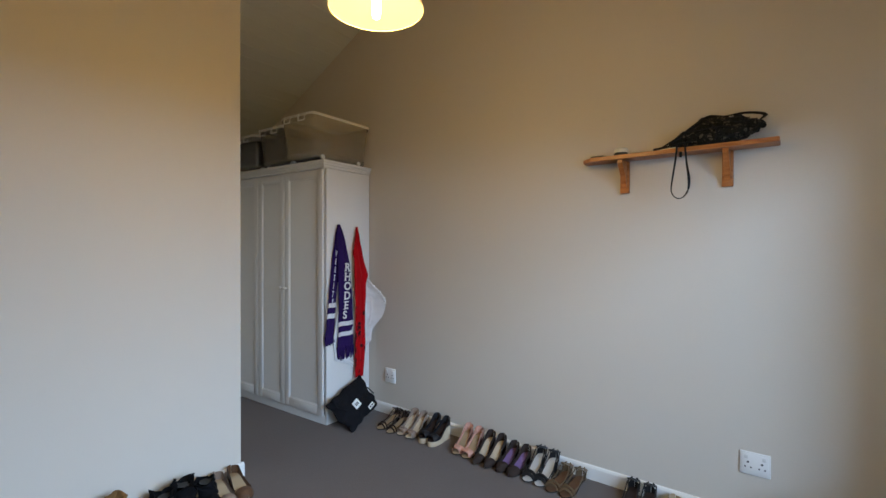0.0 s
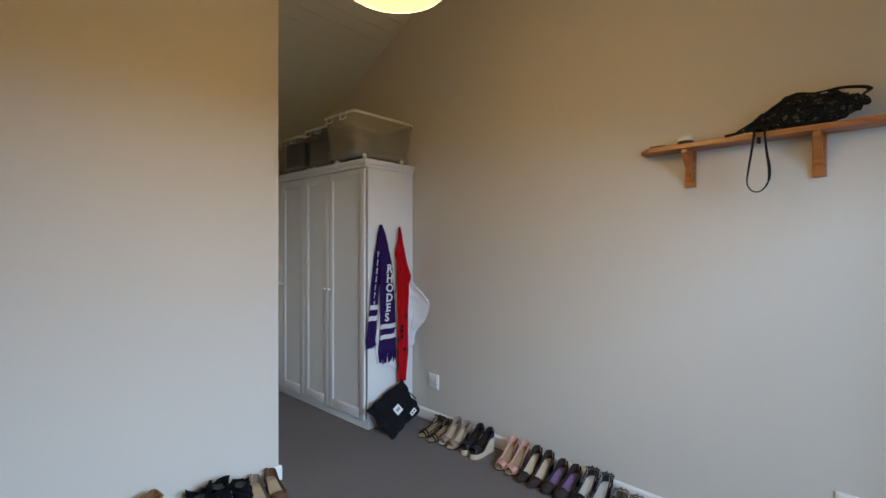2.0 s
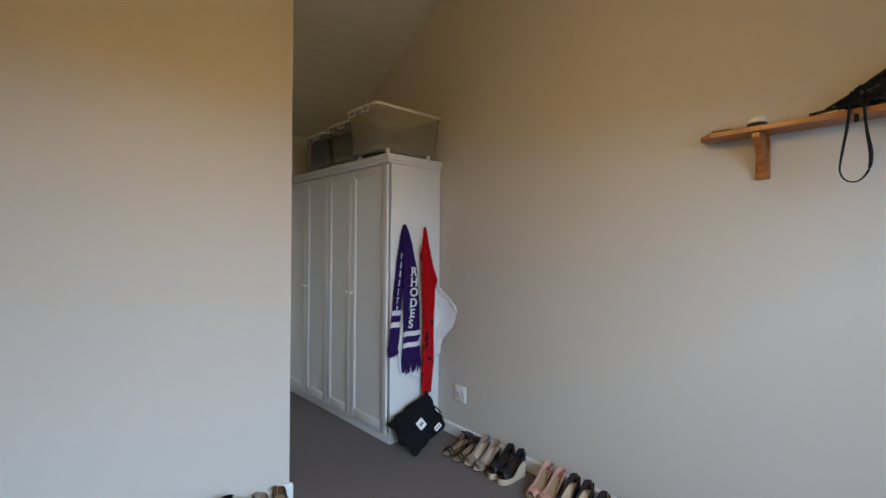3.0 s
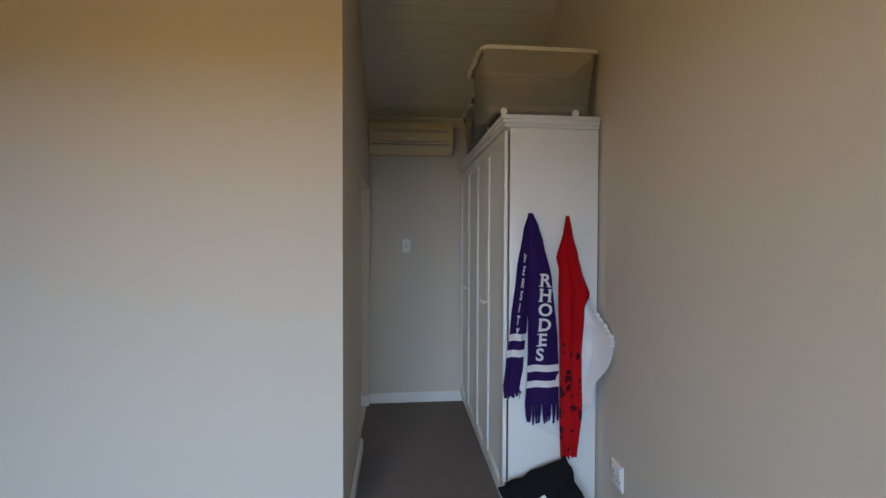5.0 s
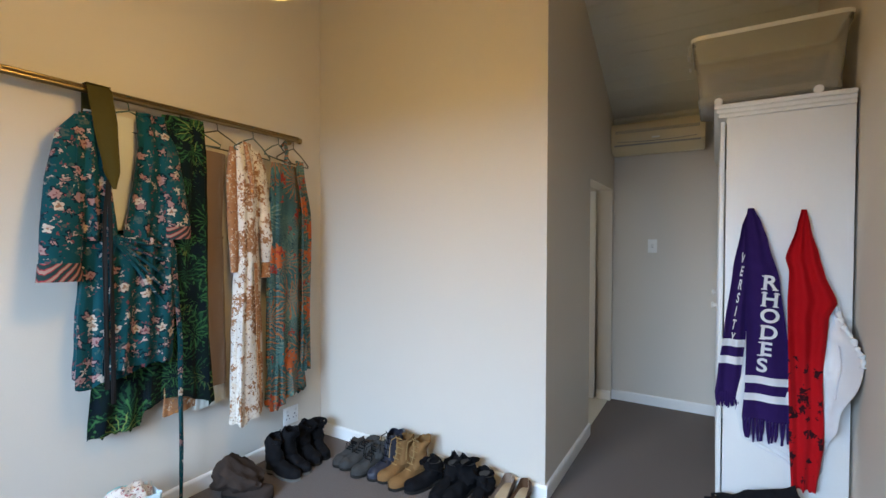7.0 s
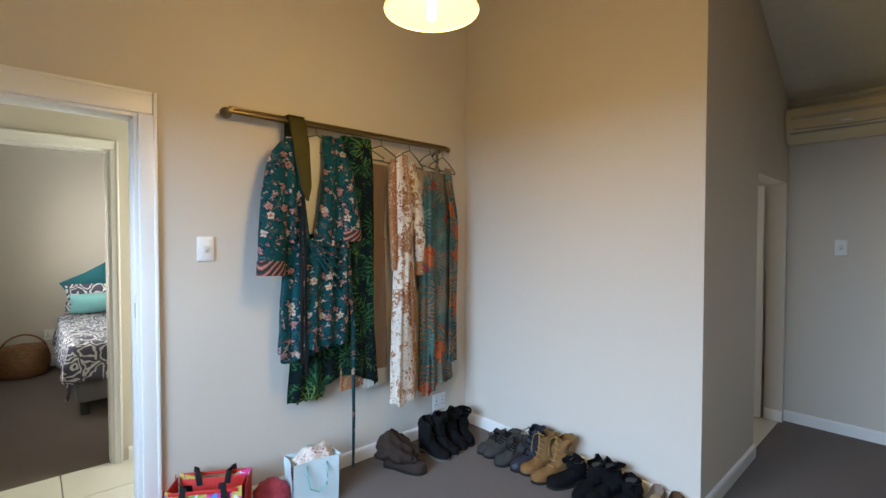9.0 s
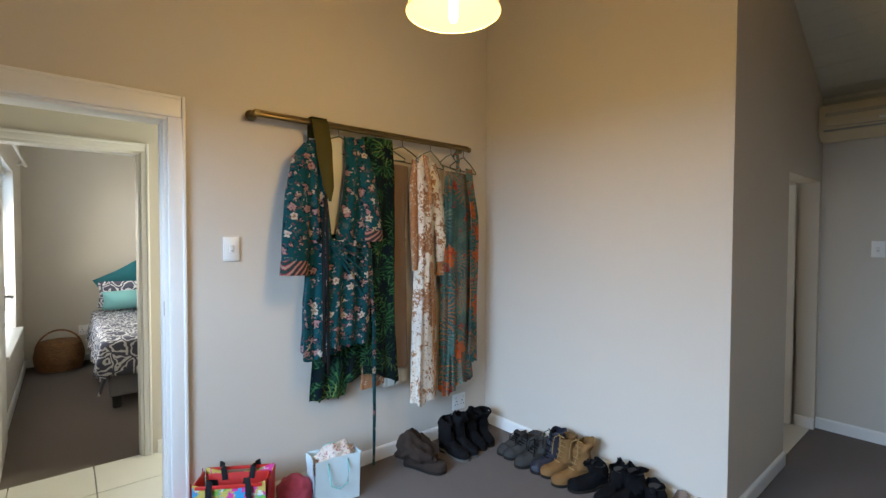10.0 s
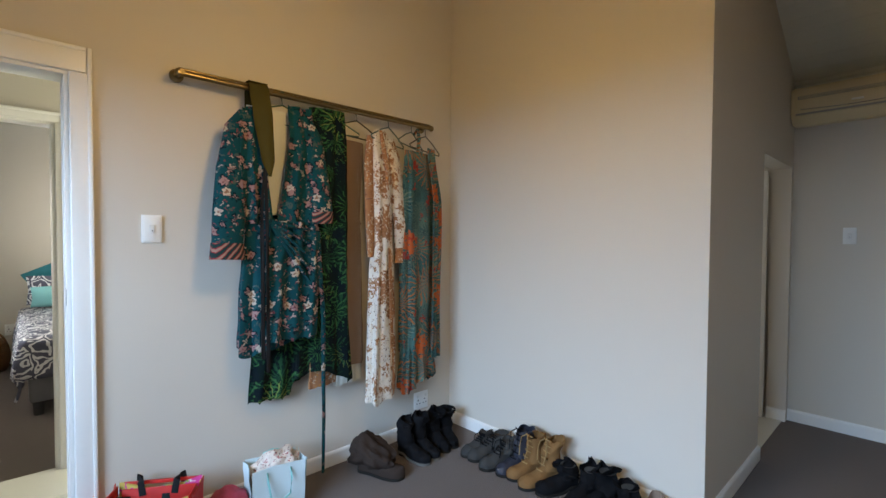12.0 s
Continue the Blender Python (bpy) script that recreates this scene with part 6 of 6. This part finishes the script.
def open_bag(th, w, d, h, front, side, name_side="side_panel", flare=0.012, dip=0.0):
    """Four thin walls and a base, slightly flared and creased."""
    def wall(p, q, mat, nm, lab=""):
        bm = bmesh.new()
        p, q = Vector(p), Vector(q)
        nrm = Vector((q.y - p.y, -(q.x - p.x), 0)).normalized()
        g = []
        for off in (0.0, 0.003):
            rows = []
            for i in range(9):
                t = i / 8
                row = []
                for k in range(11):
                    u = k / 10
                    b = flare * t - 0.010 * math.sin(math.pi * u) * t + 0.004 * noise.noise(Vector((u * 4, t * 4, w + p.x * 9)))
                    row.append(bm.verts.new(p + (q - p) * u + nrm * (b - off) + Vector((0, 0, t * (h - dip * math.sin(math.pi * u))))))
                rows.append(row)
            g.append(rows)
        for s, rows in enumerate(g):
            for a, b in zip(rows, rows[1:]):
                for k in range(10):
                    f = (a[k], a[k + 1], b[k + 1], b[k])
                    bm.faces.new(f if s == 0 else f[::-1])
        bm.faces.new([v for v in g[0][-1]] + [v for v in g[1][-1]][::-1])
        return part(nm, bm, mat, th, lab)
    x, y = w / 2, d / 2
    wall((-x, -y, 0.002), (x, -y, 0.002), front, "front_panel")
    wall((x, y, 0.002), (-x, y, 0.002), front, "front_panel")
    wall((x, -y, 0.002), (x, y, 0.002), side, name_side)
    wall((-x, y, 0.002), (-x, -y, 0.002), side, name_side)
    part("base", box(-x, x, -y, y, 0.0, 0.004), side, th)


# local -y faces the room
gift = thing("gift_bag", "pale mint paper gift bag with cord handles, stuffed with cloth", "gift bag", stand(-1.375, -0.055, 172))
open_bag(gift, 0.25, 0.135, 0.255, M_MINT, M_MINT)
for yy in (-0.072, 0.060):
    part("handle", tube([(-0.055, yy, 0.235), (-0.055, yy * 1.25, 0.19), (-0.045, yy * 1.4, 0.12), (0.0, yy * 1.45, 0.095), (0.045, yy * 1.4, 0.12), (0.055, yy * 1.25, 0.19), (0.055, yy, 0.235)] if yy < 0 else [(-0.055, yy, 0.235), (-0.04, yy, 0.275), (0, yy, 0.285), (0.04, yy, 0.275), (0.055, yy, 0.235)], 0.0045, 8), M_MINTC, gift, "mint cord handle")
wad = thing("folded_cloth", "crumpled pink blossom-print cloth inside the gift bag", "cloth", stand(-1.375, -0.055, 172))
bm = bmesh.new()
bmesh.ops.create_icosphere(bm, subdivisions=5, radius=1.0)
for v in bm.verts:
    p = v.co.copy()
    f = 1 + 0.30 * noise.noise(p * 2.3) + 0.16 * abs(noise.noise(p * 6))
    v.co = Vector((max(-0.117, min(0.117, p.x * 0.115 * f)), max(-0.058, min(0.058, p.y * 0.062 * f)), 0.212 + p.z * 0.085 * f + 0.02 * p.x))
part("cloth", bm, M_TISSUE, wad, "", 70)

shop = thing("shopping_bag", "bright flower-print shopping bag with a red border and black handles", "shopping bag", stand(-0.858, -0.080, 148))
open_bag(shop, 0.33, 0.15, 0.295, M_SHOP, M_SHOPRED, dip=0.035)
for yy, sgn in ((-0.091, -1), (0.091, 1)):
    part("border", box(-0.150, 0.150, yy - 0.003, yy + 0.003, 0.274, 0.290, 0.001), M_SHOPRED, shop, "red top border")
    for sx in (-0.09, 0.09):
        part("handle", tube([(sx, yy + sgn * 0.004, 0.16), (sx, yy + sgn * 0.006, 0.265), (sx * 0.95, yy, 0.315), (sx * 0.8, yy - sgn * 0.03, 0.30), (sx * 0.7, yy - sgn * 0.035, 0.24)], 0.014, 8, flat=0.18, up=(0, 1, 0)), M_BLACKC, shop, "black webbing handle")
part("lining", box(-0.146, 0.146, 0.060, 0.064, 0.01, 0.272, 0.001), M_SHOPRED, shop, "plain red lining")
part("lining", box(0.150, 0.154, -0.058, 0.058, 0.01, 0.272, 0.001), M_SHOPRED, shop, "plain red lining")
part("side_trim", box(-0.1695, -0.163, -0.070, 0.070, 0.01, 0.285, 0.001), M_SHOPRED, shop)
bun = thing("cloth_bundle", "crumpled pink and red plaid cloth bundle on the carpet", "cloth", stand(-1.165, -0.10, 20))
bm = bmesh.new()
bmesh.ops.create_icosphere(bm, subdivisions=4, radius=1.0)
for v in bm.verts:
    p = v.co.copy()
    f = 1 + 0.2 * noise.noise(p * 2.5)
    v.co = Vector((p.x * 0.085 * f, p.y * 0.10 * f, max(0.0, 0.085 + p.z * 0.085 * f)))
part("cloth", bm, M_PLAID, bun, "", 70)

# ---- hall tiles ----
tile_me = None
hall_floor = bpy.data.objects["floor_hall"]
tw, gap = 0.393, 0.006
for i in range(-2, 7):
    for j in range(0, 3):
        if tile_me is None:
            tile_me = mesh_of("tile", box(-tw / 2 + gap / 2, tw / 2 - gap / 2, -tw / 2 + gap / 2, tw / 2 - gap / 2, -0.008, 0.001, 0.0015, 1), M_TILE)
        x = -0.352 + tw / 2 + tw * (i - 2)
        y = Y_HALL - 0.018 + tw * 0.5 + tw * j - 0.02
        if x + tw / 2 > 1.6 or x - tw / 2 < -2.2 or y + tw / 2 > Y_S - 0.05:
            continue
        ob = new("tile", tile_me)
        ob.location = (x, y, 0)
        ob.parent = hall_floor

# ---- bedroom beyond the doorway ----
leaf = thing("bedroom_door", "white panelled wooden door standing open into the bedroom", "door", Matrix.Translation((0.098, Y_HALL - 0.125, 0.008)) @ pose(0, 0, 0, 0, 0, 1.5))
bm = bmesh.new()
add_box(bm, -0.018, 0.018, -0.73, 0.0, 0, 1.985, 0.002)
for k in range(7):
    y0 = -0.64 + k * 0.078
    add_box(bm, -0.0215, -0.017, y0, y0 + 0.07, 0.14, 0.86, 0.002)
    add_box(bm, -0.0215, -0.017, y0, y0 + 0.07, 1.0, 1.86, 0.002)
part("leaf", bm, M_WHITE, leaf)
part("handle", tube([(-0.018, -0.675, 1.03), (-0.055, -0.675, 1.03), (-0.06, -0.665, 1.03), (-0.06, -0.575, 1.03)], 0.009, 10), M_GREY, leaf, "dark metal lever handle")
part("handle_plate", box(-0.024, -0.0185, -0.695, -0.655, 0.93, 1.10, 0.003), M_GREY, leaf)

# window with venetian blind
win = thing("window_1", "white framed bedroom window with a white venetian blind", "window", kind="structure")
ya, yb, za, zb_ = BWIN
for n_, bb in (("window_frame", (X_BED + 0.11, X_BED + 0.15, ya, ya + 0.045, za, zb_)), ("window_frame", (X_BED + 0.11, X_BED + 0.15, yb - 0.045, yb, za, zb_)), ("window_frame", (X_BED + 0.11, X_BED + 0.15, ya + 0.045, yb - 0.045, za, za + 0.045)), ("window_frame", (X_BED + 0.11, X_BED + 0.15, ya + 0.045, yb - 0.045, zb_ - 0.045, zb_))):
    part(n_, box(*bb, 0.003), M_WHITE, win)
part("window_sill", box(X_BED - 0.05, X_BED + 0.11, ya - 0.03, yb + 0.03, za - 0.025, za + 0.001, 0.004), M_WHITE, win)
for k in range(50):
    z = za + 0.05 + k * 0.0275
    bm = box(-0.0125, 0.0125, ya + 0.05, yb - 0.05, -0.0008, 0.0008)
    bm.transform(Matrix.Translation((X_BED + 0.07, 0, z)) @ pose(0, 0, 0, 0, 24, 0))
    part("slat", bm, M_CLIP, win)
part("head_rail", box(X_BED + 0.05, X_BED + 0.09, ya + 0.05, yb - 0.05, zb_ - 0.04, zb_ - 0.002, 0.002), M_CLIP, win)
rod = thing("curtain_rod", "white curtain rod above the bedroom window", "curtain rod", Matrix.Translation((X_BED - 0.06, -3.1, 2.19)))
part("rod", tube([(0, -1.1, 0), (0, 1.0, 0)], 0.011, 12), M_WHITE, rod)
for yy in (-0.95, 0.9):
    part("bracket", box(-0.008, 0.06, yy - 0.01, yy + 0.01, -0.012, 0.012, 0.002), M_WHITE, rod)
wall_plate("wall_socket", at(-0.40, Y_BED, 0.36, FACE_S), 0.118, 0.118, "white plastic double wall socket behind the basket", "socket", "socket")

M_WICKER = wood("wicker", (0.11, 0.044, 0.013), (0.32, 0.155, 0.055), 60, 0.6)
bask = thing("wicker_basket", "round brown wicker basket with a hinged lid and hoop handle", "basket", Matrix.Translation((-0.17, -4.22, 0)))
rows = 15
for k in range(rows):
    t = (k + 0.5) / rows
    r = 0.165 + 0.045 * math.sin(math.pi * (0.12 + 0.75 * t))
    bm = tube([((r + 0.005 * math.sin(a * 1.0 * math.pi + k * math.pi)) * math.cos(a * math.pi / 24), (r + 0.005 * math.sin(a * math.pi + k * math.pi)) * math.sin(a * math.pi / 24), 0.010 + 0.27 * t) for a in range(48)], 0.0105, 6, True)
    part("weave", bm, M_WICKER, bask)
part("lid", lathe([(0.19, 0.275), (0.192, 0.285), (0.17, 0.305), (0.10, 0.325), (0.0, 0.332)], 36), M_WICKER, bask, "domed woven lid")
for k in range(5):
    r = 0.17 - 0.035 * k
    part("lid_weave", tube([(r * math.cos(a * math.pi / 16), r * math.sin(a * math.pi / 16), 0.306 + 0.0065 * k) for a in range(32)], 0.0065, 6, True), M_WICKER, bask)
part("handle", tube([(0.20 * math.cos(radians(a)), 0.03, 0.20 + 0.235 * math.sin(radians(a))) for a in range(-5, 186, 10)], 0.0095, 8), M_WICKER, bask, "twisted hoop handle")

m, n, li, b = nodes_of("leaf_line_duvet")
tc = n.new("ShaderNodeTexCoord")
v1, v2 = n.new("ShaderNodeTexVoronoi"), n.new("ShaderNodeTexVoronoi")
v1.feature, v2.feature = "DISTANCE_TO_EDGE", "F1"
v1.inputs["Scale"].default_value, v2.inputs["Scale"].default_value = 9, 9
nz = n.new("ShaderNodeTexNoise")
nz.inputs["Scale"].default_value = 9
mx0 = n.new("ShaderNodeMix")
mx0.data_type = "VECTOR"
mx0.inputs[0].default_value = 0.09
li.new(tc.outputs["Object"], nz.inputs["Vector"])
li.new(tc.outputs["Object"], mx0.inputs[4])
li.new(nz.outputs["Color"], mx0.inputs[5])
for v in (v1, v2):
    li.new(mx0.outputs[1], v.inputs["Vector"])
lt = n.new("ShaderNodeMath")
lt.operation = "COMPARE"
lt.inputs[1].default_value, lt.inputs[2].default_value = 0.10, 0.042
li.new(v1.outputs["Distance"], lt.inputs[0])
rg = n.new("ShaderNodeMath")
rg.operation = "COMPARE"
rg.inputs[1].default_value, rg.inputs[2].default_value = 0.17, 0.05
li.new(v2.outputs["Distance"], rg.inputs[0])
mxx = n.new("ShaderNodeMath")
mxx.operation = "MAXIMUM"
li.new(lt.outputs[0], mxx.inputs[0])
li.new(rg.outputs[0], mxx.inputs[1])
mc = n.new("ShaderNodeMix")
mc.data_type = "RGBA"
mc.inputs[6].default_value, mc.inputs[7].default_value = (0.085, 0.088, 0.125, 1), (0.68, 0.68, 0.69, 1)
li.new(mxx.outputs[0], mc.inputs[0])
li.new(mc.outputs[2], b.inputs["Base Color"])
b.inputs["Roughness"].default_value = 0.9
M_DUVET = m
M_VAL = paint("grey_valance", (0.23, 0.23, 0.25), 0.9, 0.1, 8, 200, 0.4)
M_TEALP, M_AQUA = paint("teal_cushion", (0.012, 0.14, 0.17), 0.8, 0.1, 8, 300, 0.3), paint("aqua_cushion", (0.20, 0.46, 0.45), 0.8, 0.06, 8, 300, 0.3)

bed = thing("bed", "made bed with a grey duvet of white leaf outlines", "bed", Matrix.Translation((-1.10, -3.45, 0)))
part("base", box(-0.62, 0.60, -1.03, 1.02, 0.10, 0.33, 0.02), M_VAL, bed, "grey covered base")
part("mattress", box(-0.63, 0.61, -1.04, 1.03, 0.332, 0.565, 0.05, 4), M_CREAM, bed)
for sx in (-0.52, 0.545):
    for sy in (-0.92, 0.985):
        part("leg", lathe([(0, 0), (0.032, 0), (0.036, 0.10), (0, 0.10)], 12, Matrix.Translation((sx, sy, 0.001))), M_DARK, bed, "short dark leg")
bm = bmesh.new()
nx, ny = 40, 56
g = []
for j in range(ny + 1):
    row = []
    for i in range(nx + 1):
        u, v = -0.95 + 1.90 * i / nx, -0.85 + 2.20 * j / ny
        ex, ey = 0.64, 1.06
        dx, dy = max(0.0, abs(u) - ex), max(0.0, v - ey)
        x = math.copysign(min(abs(u), ex + 0.02 + 0.10 * dx), u)
        y = min(v, ey + 0.02 + 0.10 * dy)
        z = 0.60 - max(dx, dy) - 0.45 * min(dx, dy) + 0.012 * noise.noise(Vector((u * 3, v * 3, 0)))
        wob = 0.022 * math.sin(11 * (u + v)) * min(1, max(dx, dy) * 5)
        x += wob * (1 if dx > 0 else 0) * (1 if u > 0 else -1)
        y += wob * (1 if dy > 0 else 0)
        row.append(bm.verts.new((x - 0.01, y, max(0.14, z))))
    g.append(row)
for p, q in zip(g, g[1:]):
    for i in range(nx):
        bm.faces.new((p[i], p[i + 1], q[i + 1], q[i]))
dv = thing("duvet", "grey duvet cover with white leaf outlines hanging over the bed", "duvet", Matrix.Translation((-1.10, -3.45, 0)))
ob = part("cover", bm, M_DUVET, dv, "", 70)
so = ob.modifiers.new("thick", "SOLIDIFY")
so.thickness = 0.02


def cushion(label, m, w, h, mat):
    th = thing("cushion", label, "cushion", m)
    bm = bmesh.new()
    bmesh.ops.create_grid(bm, x_segments=14, y_segments=14, size=1.0)
    dup = bmesh.ops.duplicate(bm, geom=bm.faces[:])
    back = {v for v in dup["geom"] if isinstance(v, bmesh.types.BMVert)}
    for v in bm.verts:
        x, y = v.co.x, v.co.y
        p = max(0.0, (1 - abs(x) ** 2.5) * (1 - abs(y) ** 2.5)) ** 0.6
        v.co = Vector((x * w / 2 * (1 - 0.06 * (1 - abs(y))), y * h / 2 * (1 - 0.06 * (1 - abs(x))), (-1 if v in back else 1) * 0.075 * p))
    bmesh.ops.remove_doubles(bm, verts=bm.verts[:], dist=1e-4)
    bmesh.ops.recalc_face_normals(bm, faces=bm.faces[:])
    part("cover", bm, mat, th, "", 60)
    return th


cushion("large teal cushion leaning on the wall above the bed", Matrix.Translation((-0.80, -4.36, 0.86)) @ pose(0, 0, 0, 72, 28, 0), 0.50, 0.50, M_TEALP)
cushion("patterned grey pillow with white leaf outlines", Matrix.Translation((-0.80, -4.19, 0.79)) @ pose(0, 0, 0, 62, 0, 0), 0.58, 0.36, M_DUVET)
cushion("pale aqua oblong cushion on the bed", Matrix.Translation((-0.80, -4.03, 0.735)) @ pose(0, 0, 0, 58, 0, 0), 0.52, 0.26, M_AQUA)

# ---- bathroom door, seen edge-on through the opening ----
bdoor = thing("bathroom_door", "white bathroom door standing open with a dark handle", "door", Matrix.Translation((BATH[0] + 0.02, Y_BLOCK - 0.135, 0.008)))
part("leaf", box(0.0, 0.036, -0.74, 0.0, 0, 1.87, 0.002), M_WHITE, bdoor)
part("handle", tube([(0.036, -0.675, 1.0), (0.075, -0.675, 1.0), (0.078, -0.66, 1.0), (0.078, -0.57, 1.0)], 0.009, 10), M_GREY, bdoor, "dark lever handle")
